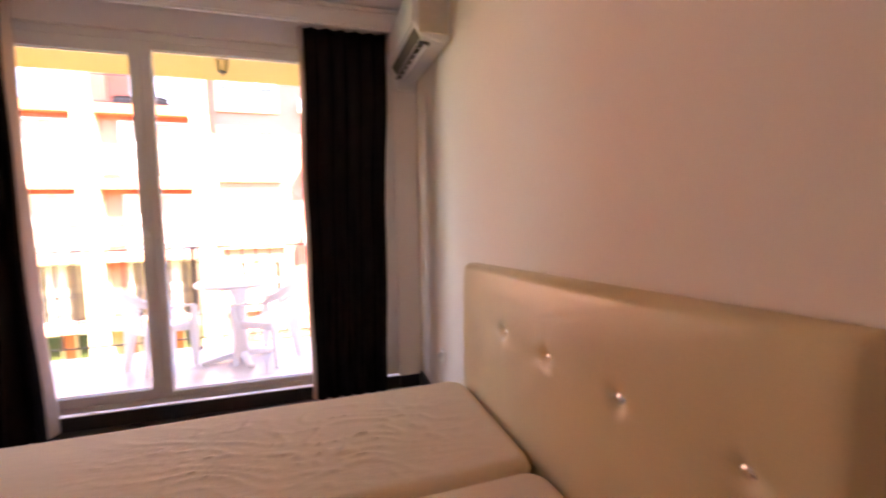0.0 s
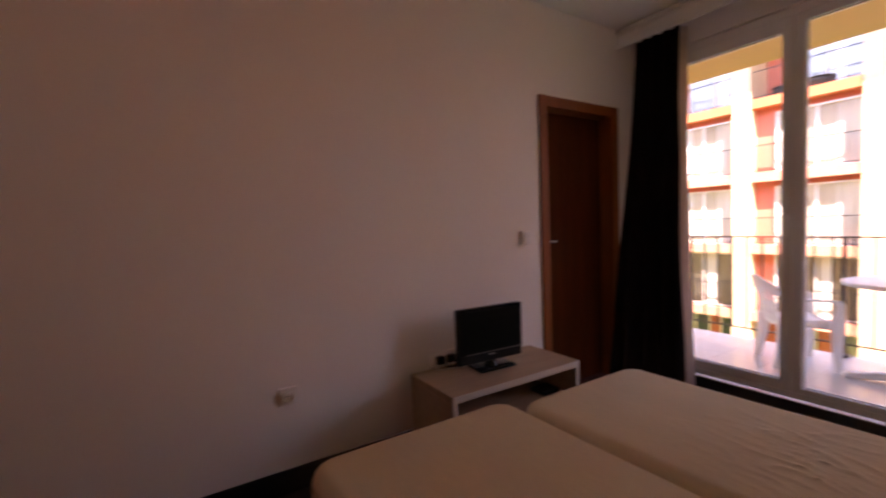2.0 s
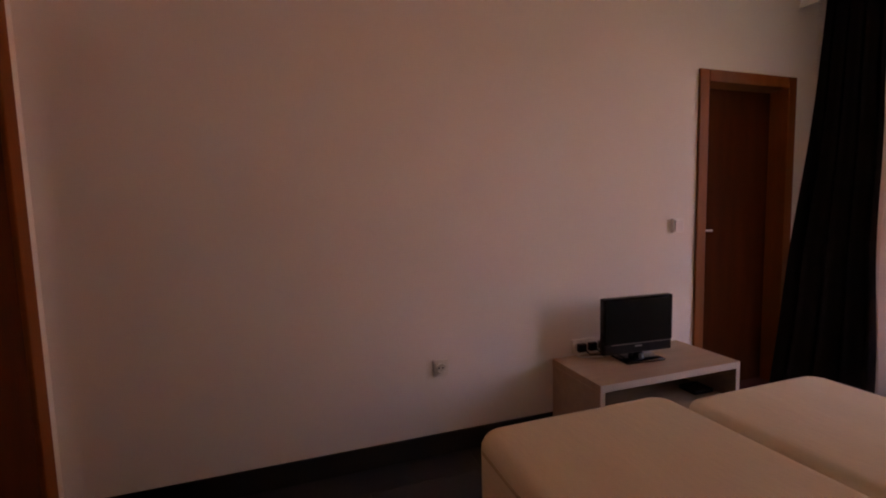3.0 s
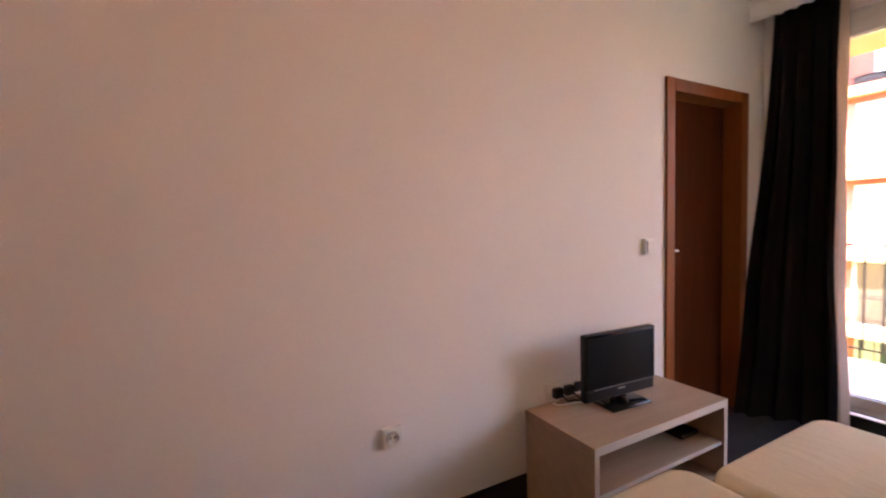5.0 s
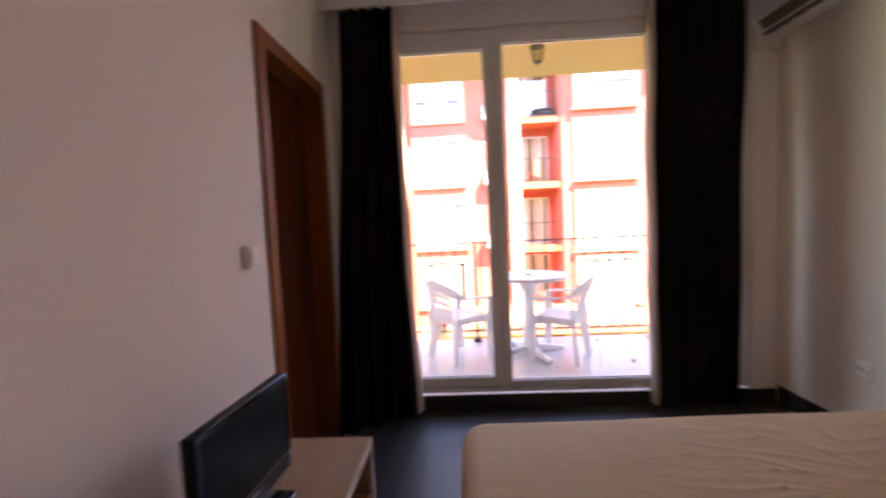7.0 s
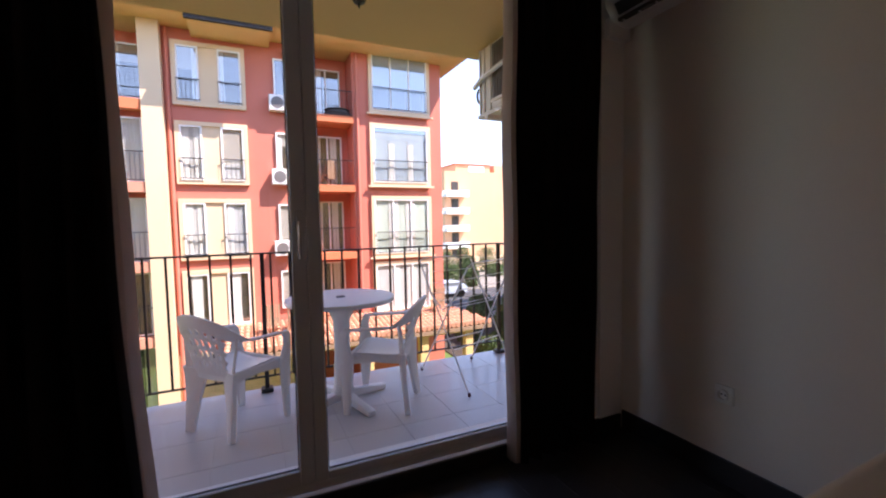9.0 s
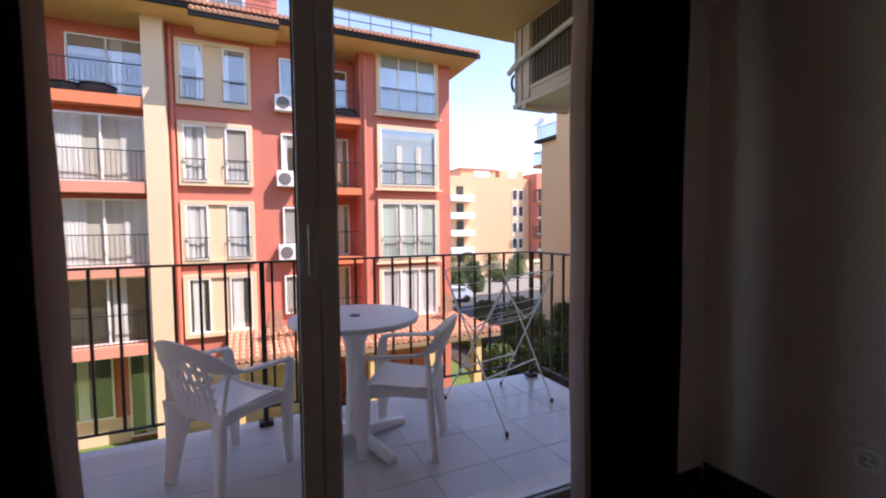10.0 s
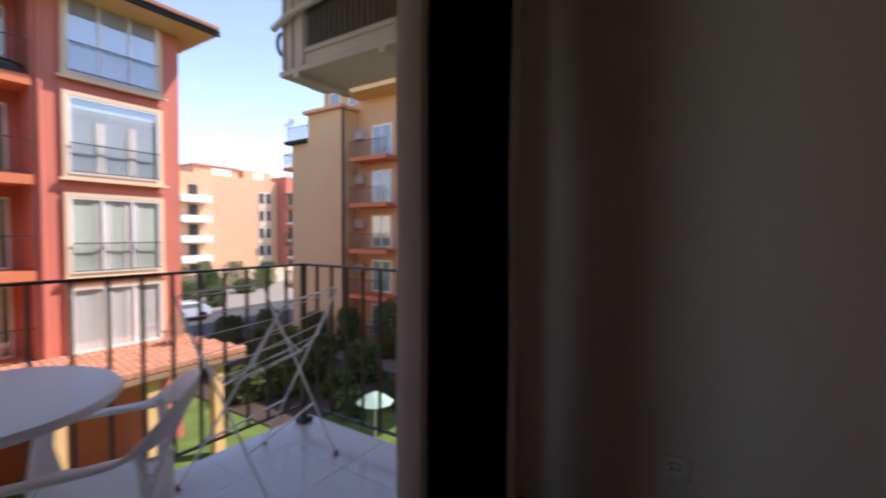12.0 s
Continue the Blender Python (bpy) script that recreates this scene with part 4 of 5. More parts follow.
add_box(bm, 3.101, 4.60, YP + 0.9, YP + 8, GZ, ZR)
add_box(bm, 4.601, XR, YW, YP + 8, GZ, ZR)
part("wall", bm, M_RED, apt)
# stone cladding on the ground floor
part("stone_plinth", box(-1.388, 3.08, YP - 0.06, YP - 0.002, GZ, -3.05), M_STONE, apt, "rough cream stone cladding on the ground floor")
part("side_wall_trim", box(4.60, 5.06, YW - 0.03, YW - 0.002, GZ, ZR), M_RED, apt)


def hung_cloth(name, x0, x1, z0, z1, y, parent_, material, label, waist=0.0):
    """A gathered curtain behind glass: a folded sheet, drawn in at mid-height if it has a waist."""
    bm = bmesh.new()
    n, rows = max(8, int((x1 - x0) / 0.03)), []
    for j in range(9):
        v = j / 8
        pull = 1 - waist * math.exp(-((v - 0.38) / 0.2) ** 2)
        rows.append([bm.verts.new(((x0 + x1) / 2 + ((x1 - x0) * (i / n - 0.5)) * pull, y + 0.008 * math.sin(2.1 * i + 0.8 * v), z0 + (z1 - z0) * v)) for i in range(n + 1)])
    back = [[bm.verts.new((w.co.x, y + 0.011, w.co.z)) for w in r] for r in rows]
    for g in (rows, back):
        for a, b in zip(g, g[1:]):
            for k in range(n):
                bm.faces.new((a[k], a[k + 1], b[k + 1], b[k]))
    return part(name, bm, material, parent_, label, True)


def glazed(parent_, x0, x1, z0, z1, y, lights, blind=0.0, net=True, gathers=(), backing=None):
    """A casement window: white frame, mullions, panes with curtains, a blind or a sheet painted as room shade or
    mirrored sky behind.
    """
    w = part("window", box(x0, x1, y - 0.02, y - 0.004, z0, z1), backing or (M_DRAPE if net else M_ROOMSHADE), parent_, "white-framed window with net curtains" if net else "white-framed window with a painted sheet behind the glass")
    f = 0.052
    if blind:
        part("blind", box(x0 + f + 0.001, x1 - f - 0.001, y - 0.034, y - 0.026, z1 - blind * (z1 - z0), z1 - f - 0.001), M_BLIND, w, "grey roller blind")
    for a, b in gathers:
        hung_cloth("curtain", x0 + f + 0.002 + a * (x1 - x0 - 2 * f - 0.004), x0 + f + 0.002 + b * (x1 - x0 - 2 * f - 0.004), z0 + f + 0.002, z1 - f - 0.002, y - 0.044, w, M_DRAPE, "gathered white curtain", 0.07)
    bm = bmesh.new()
    add_box(bm, x0, x1, y - 0.10, y - 0.021, z0, z0 + f)
    add_box(bm, x0, x1, y - 0.10, y - 0.021, z1 - f, z1)
    for k in range(lights + 1):
        c = x0 + (x1 - x0) * k / lights
        c = min(max(c, x0 + f / 2), x1 - f / 2)
        add_box(bm, c - f / 2, c + f / 2, y - 0.099, y - 0.022, z0 + f, z1 - f)
    part("frame", bm, M_PVC, w, "white window frame")
    p = part("pane", box(x0 + f, x1 - f, y - 0.070, y - 0.064, z0 + f, z1 - f), M_GLASSFAR, w, "reflecting glass")
    p.visible_shadow = False
    return w


M_GLASSFAR = bpy.data.materials.new("reflecting_glass")
M_GLASSFAR.use_nodes = True
_n, _l = M_GLASSFAR.node_tree.nodes, M_GLASSFAR.node_tree.links
_n.remove(_n["Principled BSDF"])
_t, _g, _m = _n.new("ShaderNodeBsdfTransparent"), _n.new("ShaderNodeBsdfGlossy"), _n.new("ShaderNodeMixShader")
_t.inputs[0].default_value = (0.95, 0.97, 0.97, 1)
_g.inputs["Roughness"].default_value = 0.03
_m.inputs[0].default_value = 0.18
_l.new(_t.outputs[0], _m.inputs[1])
_l.new(_g.outputs[0], _m.inputs[2])
_l.new(_m.outputs[0], _n["Material Output"].inputs[0])


def surround(x0, x1, z0, z1, y, w=0.13):
    bm = bmesh.new()
    for a in ((x0 - w, x0, z0 - w, z1 + w), (x1, x1 + w, z0 - w, z1 + w), (x0, x1, z1, z1 + w), (x0, x1, z0 - w, z0)):
        add_box(bm, a[0], a[1], y - 0.11, y - 0.001, a[2], a[3])
    return part("window_surround", bm, M_CREAM, apt, "cream rendered window surround")


def grille(x0, x1, z0, h, y, step=0.12, sides=0.0):
    """A low iron guard of bars in front of a window or round a balcony."""
    bm = bmesh.new()
    add_box(bm, x0, x1, y - 0.015, y + 0.015, z0 + h - 0.028, z0 + h)
    add_box(bm, x0, x1, y - 0.012, y + 0.012, z0 + 0.05, z0 + 0.075)
    n = max(2, int((x1 - x0) / step))
    for k in range(n + 1):
        c = x0 + (x1 - x0) * k / n
        add_box(bm, c - 0.005, c + 0.005, y - 0.005, y + 0.005, z0, z0 + h - 0.035)
    if sides:
        add_box(bm, x0, x0 + 0.03, y + 0.02, y + sides, z0 + h - 0.035, z0 + h)
    return part("guard_rail", bm, M_IRON, apt, "black iron guard rail")


for r, zs in enumerate(SILL):
    top = zs + 1.89 if r < 3 else zs + 1.92
    # pair of tall windows with a cream panel between them
    glazed(apt, -1.02, -0.38, zs + 0.12, top, YP, 1, (0.42, 0, 0, 0)[r], False, ((0.72, 1.0),) if r == 0 else ((0.02, 0.42), (0.62, 0.98)) if r < 3 else ((0.12, 0.72),), M_GREYNET if r in (1, 2) else None)
    glazed(apt, 0.17, 0.86, zs + 0.12, top, YP, 1, (0.12, 0.62, 0, 0)[r], False, ((0.0, 0.22),) if r == 0 else () if r == 1 else ((0.04, 0.40),) if r == 2 else ((0.05, 0.62),), M_GREYNET if r in (1, 2) else None)
    part("panel", box(-0.38, 0.17, YP - 0.05, YP - 0.002, zs + 0.12, top), M_CREAM, apt, "cream panel between the windows")
    surround(-1.02, 0.86, zs + 0.12, top, YP)
    if r < 3:
        grille(-1.03, -0.37, zs + 0.12, 0.72, YP - 0.15)
        grille(0.16, 0.87, zs + 0.12, 0.72, YP - 0.15)
    # single window over an air conditioner
    glazed(apt, 1.88, 2.48, zs + 0.52, top - 0.05, YP, 1, (0, 0.35, 0.93, 0.93)[r], False, ((0.0, 0.3),) if r == 1 else ())
    if r < 3:
        u = part("ac_unit", box(1.70, 2.34, YP - 0.36, YP - 0.06, zs + 0.02, zs + 0.55, 0.02), M_PVC, apt, "white outdoor air conditioner under the window")
        bm = lathe([(0.20, 0), (0.20, 0.012), (0.17, 0.014), (0.05, 0.012)], 0, 0, 24)
        bmesh.ops.rotate(bm, verts=bm.verts, matrix=Matrix.Rotation(radians(90), 3, "X"))
        bmesh.ops.translate(bm, verts=bm.verts, vec=(1.96, YP - 0.362, zs + 0.285))
        part("fan_grille", bm, M_CABLE, u, "dark round fan grille", True)
    # loggia with a balcony slab
    part("loggia_slab", box(3.101, 4.599, YW - 0.12, YP + 0.9, zs - 0.20, zs + 0.05), M_ORANGE, apt, "orange balcony slab")
    glazed(apt, 3.25, 4.35, zs + 0.06, top + 0.1, YP + 0.9, 2, 0, False, ((0.0, 0.25), (0.6, 0.85)) if r > 0 else ((0.1, 0.35),))
    grille(3.12, 4.58, zs + 0.05, 0.92, YW - 0.06)
    # wide windows of the projecting bay
    zw = (5.52, 2.78, 0.02, -2.25)[r]
    zt = zw + (2.12 if r < 3 else 1.85)
    # upper two rows: pale blue sheet paints the sky's reflection in the panes
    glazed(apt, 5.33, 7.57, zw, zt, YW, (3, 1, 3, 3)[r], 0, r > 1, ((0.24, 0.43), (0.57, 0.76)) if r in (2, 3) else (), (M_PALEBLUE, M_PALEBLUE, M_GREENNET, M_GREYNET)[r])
    if r == 1:
        for cx in (6.07, 6.85):
            hung_cloth("curtain", cx - 0.12, cx + 0.12, zw + 0.06, zw + 1.5, YW - 0.046, apt, M_DRAPE, "gathered white curtain", 0.2)
    surround(5.33, 7.57, zw, zw + (2.12 if r < 3 else 1.85), YW, 0.12)
    part("sill", box(5.10, 7.80, YW - 0.2, YW - 0.111, zw - 0.19, zw - 0.121), M_CREAM, apt)
    if r < 3:
        grille(5.35, 7.55, zw, 0.85, YW - 0.16)
    # balcony bays between the pillars
    for (pa, pb), (qa, qb) in zip(PIERS[1:], PIERS):
        part("balcony_slab", box(pb, qa, YF, (YG if 0 < r < 3 else YB) - 0.003, zs - 0.30, zs + 0.02), M_SALMON if r else M_ORANGE, apt, "salmon balcony slab" if r else "orange balcony slab")
        glazed(apt, pb + (0.75 if r == 0 else 0.62), qa - (0.15 if r == 0 else 0.07), zs + 0.02, top + 0.15, YB if r == 0 else YG, 2, 0.3 if r == 0 else 0, False, ((0.0, 0.3), (0.72, 1.0)) if r in (1, 2) else ((0.55, 0.72),), (None, M_NETSHADE, M_NETSHADE, None)[r])
        grille(pb + 0.01, qa - 0.01, zs + 0.02, 0.95, YF + 0.08)
        if r == 3:
            glazed(apt, pb + 0.45, pb + 1.55, GZ + 0.85, zs - 0.55, YB, 2, 0, False, ((0.1, 0.4),))
            glazed(apt, pb + 1.95, qa - 0.15, GZ + 0.12, zs - 0.55, YB, 1, 0, False, ((0.5, 0.95),))
            part("ground_floor_wall", box(pb + 0.02, pb + 1.93, YB - 0.06, YB - 0.005, GZ, GZ + 0.84), M_STONE, apt, "rough cream stone cladding")

for pa, pb in PIERS:
    part("pillar", box(pa, pb, YF - 0.06, YB - 0.003, GZ, ZR + 0.0), M_CREAM, apt, "tall cream rendered pillar")
part("pillar", box(2.66, 3.10, YW - 0.22, YP - 0.003, GZ, ZR), M_CREAM, apt, "tall cream rendered pillar")
for x, y in ((4.75, YW - 0.09), (-1.27, YP - 0.08)):
    part("drainpipe", tube([(x, y, GZ), (x, y, ZR - 0.05)], 0.06, 10), M_RED, apt, "red downpipe", True)
# eaves and roof
part("soffit", box(XL - 1, XR + 0.68, YE, YP + 8.5, ZR, ZR + 0.16), M_YELLOW, apt, "deep yellow rendered eaves soffit")
part("gutter", box(XL - 1, XR + 0.73, YE - 0.10, YE - 0.001, ZR - 0.01, ZR + 0.15), M_GUTTER, apt, "dark metal gutter")
roof = part("roof", box(XL - 1, XR + 0.64, YE + 0.02, YP + 8.4, ZR + 0.161, ZR + 0.20), M_ROOFTILE, apt)
bm = bmesh.new()
for k in range(150):
    x = XR + 0.6 - 0.145 * k
    add_tube(bm, [(x, YE - 0.20, ZR + 0.185), (x, YE + 2.2, ZR + 0.88)], 0.066, 6)
part("tiles", bm, M_ROOFTILE, roof, "rows of clay roof tiles", True)
# roof terrace projecting over the paired windows
dorm = part("roof_terrace", box(-0.55, 1.78, YE - 0.12, YP, ZR - 0.22, ZR + 0.05), M_YELLOW, apt, "projecting roof terrace with a tiled edge")
bm = bmesh.new()
for k in range(17):
    add_tube(bm, [(-0.52 + 0.143 * k, YE - 0.30, ZR - 0.075), (-0.52 + 0.143 * k, YE + 0.1, ZR + 0.13)], 0.06, 6)
part("tiles", bm, M_ROOFTILE, dorm, "clay tile edge", True)
part("gutter", box(-0.60, 1.83, YE - 0.24, YE - 0.121, ZR - 0.24, ZR - 0.10), M_GUTTER, dorm, "dark metal gutter")
part("parapet", box(0.9, 1.8, YE + 0.10, YE + 0.17, ZR + 0.1, ZR + 1.0), M_RED, dorm)
bm = bmesh.new()
for z in (0.42, 0.68, 0.95):
    add_box(bm, -0.55, 1.78, YE - 0.05, YE - 0.03, ZR + z, ZR + z + 0.022)
for k in range(24):
    add_box(bm, -0.55 + 0.1 * k, -0.54 + 0.1 * k, YE - 0.046, YE - 0.034, ZR + 0.05, ZR + 0.95)
part("terrace_rail", bm, M_IRON, dorm, "thin iron terrace rail")
part("dormer_window", box(-0.6, 0.85, YE + 0.12, YE + 0.16, ZR + 0.1, ZR + 1.5), M_PANE, dorm, "terrace glazing")
for k in range(4):
    part("dormer_frame", box(-0.62 + 0.48 * k, -0.56 + 0.48 * k, YE + 0.09, YE + 0.17, ZR + 0.1, ZR + 1.5), M_PVC, dorm)
bm = bmesh.new()
for k in range(6):
    x = 3.45 + 0.78 * k
    add_box(bm, x - 0.014, x + 0.014, YE + 0.9, YE + 0.924, ZR + 0.45, ZR + 1.25)
for z in (0.70, 0.97, 1.25):
    add_box(bm, 3.4, 7.42, YE + 0.895, YE + 0.929, ZR + z, ZR + z + 0.025)
part("roof_railing", bm, M_IRON, apt, "thin iron roof terrace railing")

def rattan_table(x, y, z):
    t = thing("rattan_table", (x, y, z), "low dark round rattan table on a balcony opposite", "table", "dark tables on the balconies opposite")
    part("body", lathe([(0.34, z), (0.44, z + 0.10), (0.46, z + 0.18), (0.41, z + 0.27)], x, y, 24), M_RATTAN, t, "", True)
    part("tabletop", lathe([(0.40, z + 0.271), (0.47, z + 0.29), (0.46, z + 0.31), (0.02, z + 0.32)], x, y, 24), M_RATTAN, t, "", True)


rattan_table(-3.96, 14.75, SILL[0] + 0.02)
rattan_table(-3.15, 14.60, SILL[0] + 0.02)
rattan_table(4.10, 14.75, SILL[0] + 0.05)

# tiled porch roof along the building's foot
porch = thing("porch_roof", (4.5, 12.6, GZ), "clay-tiled porch roof on ochre posts along the building", "porch")
PZ = -2.55
PY = 11.9
bm = bmesh.new()
for k in range(48):
    x = 0.15 + 0.188 * k
    y_end, z_end = (14.26, PZ + 0.27) if x > 4.6 else (14.42, PZ + 0.28)
    if x > 8.25:                                # hipped end
        f = (9.1 - x) / 0.85
        y_end, z_end = PY + (14.26 - PY) * f, PZ + 0.27 * f
    rows = max(1, round((y_end - PY) / 0.3))
    for m in range(rows):
        f0, f1 = m / rows, (m + 1.12) / rows
        jit = 0.006 * math.sin(k * 12.9 + m * 7.3)
        y0, y1 = PY + (y_end - PY) * f0, min(y_end, PY + (y_end - PY) * f1)
        z0, z1 = PZ + (z_end - PZ) * f0 + 0.022, PZ + (z_end - PZ) * f1
        add_tube(bm, [(x + jit, y0, z0), (x + jit, y1, z1)], 0.09, 7, [0.094, 0.080])
tagged(part("tiles", bm, M_ROOFTILE, porch, "rows of curved clay tiles"), kind="stuff")
part("fascia", box(0.05, 9.05, PY - 0.02, PY + 0.04, PZ - 0.22, PZ - 0.09), M_WOODCHAIR, porch)
part("deck", box(0.08, 8.2, PY + 0.05, 14.28, PZ - 0.28, PZ - 0.12), M_YELLOW, porch)
for x in (0.4, 2.4, 4.4, 6.4, 8.2):
    part("post", box(x - 0.15, x + 0.15, PY + 0.15, PY + 0.45, GZ, PZ - 0.281), M_YELLOW, porch, "ochre rendered post")

# wooden chairs on the terrace over the porch
def deck_chair(x, y, z, a):
    c = thing("deck_chair", (0, 0, 0), "folded weathered wooden garden chair leaning by the wall", "chair", "wooden chairs by the wall")
    for k in range(5):
        part("slat", box(-0.2 + 0.09 * k, -0.14 + 0.09 * k, 0.0, 0.02, 0.25, 0.95), M_WOODCHAIR, c)
    for k in range(4):
        part("seat_slat", box(-0.22, 0.22, -0.42 + 0.10 * k, -0.35 + 0.10 * k, 0.40, 0.42), M_WOODCHAIR, c)
    for sx in (-0.235, 0.215):
        part("leg", tube([(sx, -0.42, 0), (sx, 0.03, 0.95)], 0.016, 6), M_WOODCHAIR, c)
        part("leg", tube([(sx, 0.1, 0), (sx, -0.40, 0.45)], 0.016, 6), M_WOODCHAIR, c)
    c.matrix_basis = pose(x, y, z, 0, 0, a)
    return c


deck_chair(1.50, 13.0, PZ + 0.23, 200)
deck_chair(2.15, 13.1, PZ + 0.24, 165)
deck_chair(7.60, 13.3, PZ + 0.26, 190)
deck_chair(3.85, 14.75, SILL[1] + 0.05, 215)

# ---- beige apartment wing further along ----
wing = thing("apartment_wing", (22, 19, GZ), "beige rendered apartment building with red balcony slabs in shade", "building")
bm = bmesh.new()
add_box(bm, 20.0, 34, 19.1, 22.3, GZ, 8.9)
add_box(bm, 20.6, 34, 22.3, 24.7, GZ, 7.3)
add_box(bm, 21.3, 34, 2.0, 19.1, GZ, 9.6)
part("wall", bm, M_BEIGE, wing)
part("roof", box(19.7, 34.5, 18.9, 22.5, 8.9, 9.1), M_ROOFTILE, wing)
part("top_storey", box(22.0, 34, 17.0, 23.0, 9.1, 11.2), M_BEIGE, wing)
part("roof", box(21.2, 34.5, 16.4, 23.6, 11.2, 11.4), M_YELLOW, wing)
for y in (17.5, 19.4, 21.3):
    w = part("window", box(21.93, 21.999, y, y + 1.1, 9.7, 10.8), M_PVC, wing, "white-framed top-floor window")
    part("pane", box(21.90, 21.929, y + 0.1, y + 1.0, 9.8, 10.7), M_PANE, w)
part("drainpipe", tube([(19.95, 19.0, GZ), (19.95, 19.0, 8.85)], 0.07, 8), M_GUTTER, wing)
part("roof", box(20.2, 34.5, 22.51, 25.1, 7.3, 7.5), M_GUTTER, wing)
part("roof", box(19.8, 34.5, 1.8, 18.89, 9.6, 9.85), M_YELLOW, wing)
for r in range(5):
    z = -5.4 + 2.8 * r
    for y0 in (4.5, 8.2, 11.9, 15.6):
        b = part("balcony", box(20.05, 21.298, y0, y0 + 3.0, z - 0.25, z), M_ORANGE, wing, "red-orange balcony slab")
        bm = bmesh.new()
        add_box(bm, 20.07, 20.11, y0, y0 + 3.0, z + 0.92, z + 0.96)
        for k in range(22):
            add_box(bm, 20.08, 20.10, y0 + 0.02 + 0.14 * k, y0 + 0.04 + 0.14 * k, z, z + 0.92)
        part("rail", bm, M_IRON, b, "black iron balcony rail")
        w = part("window", box(21.26, 21.298, y0 + 0.6, y0 + 2.2, z + 0.1, z + 2.1), M_PVC, wing, "white balcony door")
        part("pane", box(21.245, 21.259, y0 + 0.7, y0 + 1.35, z + 0.2, z + 2.0), M_PANE, w)
        part("pane", box(21.245, 21.259, y0 + 1.45, y0 + 2.1, z + 0.2, z + 2.0), M_PANE, w)
    if r > 0:
        part("ac_unit", box(20.9, 21.298, 18.3, 19.0, z + 1.3, z + 1.85), M_BLIND, wing, "grey outdoor air conditioner")
bm = bmesh.new()
for k in range(14):
    add_box(bm, 20.3 + 0.0, 20.33, 22.6 + 0.17 * k, 22.63 + 0.17 * k, 7.5, 8.4)
add_box(bm, 20.29, 20.34, 22.6, 24.9, 8.38, 8.42)
part("roof_rail", bm, M_IRON, wing, "roof terrace rail")

for z in (-2.6, 0.2, 3.0, 5.8):
    b = part("balcony", box(20.7, 22.4, 24.705, 25.9, z - 0.2, z), M_ORANGE, wing, "red-orange balcony slab at the far corner")
    bm = bmesh.new()
    for k in range(9):
        add_box(bm, 20.72, 20.75, 24.75 + 0.135 * k, 24.775 + 0.135 * k, z, z + 0.92)
    add_box(bm, 20.71, 20.76, 24.72, 25.88, z + 0.92, z + 0.97)
    add_box(bm, 20.71, 22.38, 25.84, 25.88, z + 0.92, z + 0.97)
    part("rail", bm, M_IRON, b, "black iron balcony rail")

dish = part("satellite_dish", lathe([(0.03, 0.0), (0.25, 0.03), (0.42, 0.10), (0.44, 0.11), (0.40, 0.115), (0.03, 0.02)], 0, 0, 24), M_PVC, None, "", True)
dish.rotation_euler = (radians(60), 0, radians(-60))
dish.parent = wing
dish.location = Vector((20.35, 24.7, 8.75)) - ORIGIN[wing]
dish["label"] = "white satellite dish"
part("dish_mast", tube([(20.38, 24.75, 7.5), (20.38, 24.75, 8.75)], 0.03, 8), M_PVC, wing)

# ---- far peach building ----
def far_box(x0, x1, y0, y1, z0, z1):
    k, e = 1.36, (0.95, -0.87, 1.23)
    return box(e[0] + k * (x0 - e[0]), e[0] + k * (x1 - e[0]), e[1] + k * (y0 - e[1]), e[1] + k * (y1 - e[1]), max(GZ, e[2] + k * (z0 - e[2])), e[2] + k * (z1 - e[2]))


far = thing("far_building", (38, 66, GZ), "distant peach apartment block with white balconies", "building")
part("wall", far_box(22.6, 34, 45, 60, GZ, 7.3), M_PEACH, far)
part("penthouse", far_box(24.6, 29.5, 46, 60, 7.3, 8.3), M_PEACH, far)
part("penthouse", far_box(30.2, 33.8, 46, 60, 7.3, 8.4), M_PEACH, far)
part("coping", far_box(24.4, 29.7, 45.8, 60, 8.3, 8.42), M_RED, far)
for x0, x1, z0, z1 in ((26.4, 28.6, 7.35, 8.15), (31.4, 32.6, 7.35, 8.15)):
    w = part("window", far_box(x0, x1, 45.93, 45.99, z0, z1), M_PVC, far, "white-framed penthouse window")
    part("pane", far_box(x0 + 0.1, x1 - 0.1, 45.90, 45.93, z0 + 0.08, z1 - 0.08), M_DRAPE, w)
for r in range(6):
    z = -6.0 + 2.06 * r
    part("balcony", far_box(22.3, 25.3, 43.8, 44.99, z - 0.1, z + 0.62), M_PVC, far, "white rounded balcony")
    part("balcony", far_box(21.5, 22.29, 44.2, 44.99, z - 0.1, z + 0.25), M_PVC, far, "white balcony end")
    # flat dark sheet: shade inside the door is put into its colour
    part("window", far_box(23.5, 24.4, 44.9, 44.99, z + 0.63, z + 1.75), M_ROOMSHADE, far, "balcony door painted dark for the shade inside")
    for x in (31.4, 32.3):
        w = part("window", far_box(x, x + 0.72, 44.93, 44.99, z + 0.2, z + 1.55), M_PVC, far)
        part("pane", far_box(x + 0.08, x + 0.64, 44.90, 44.93, z + 0.28, z + 1.47), M_ROOMSHADE, w)
    part("spandrel", far_box(31.3, 33.1, 44.94, 44.99, z - 0.35, z + 0.12), M_CREAM, far)
far2 = thing("far_building", (50, 62, GZ), "distant red-brown apartment block in shade", "building")
part("wall", far_box(34.1, 50, 43.5, 60, GZ, 7.9), M_RED, far2)
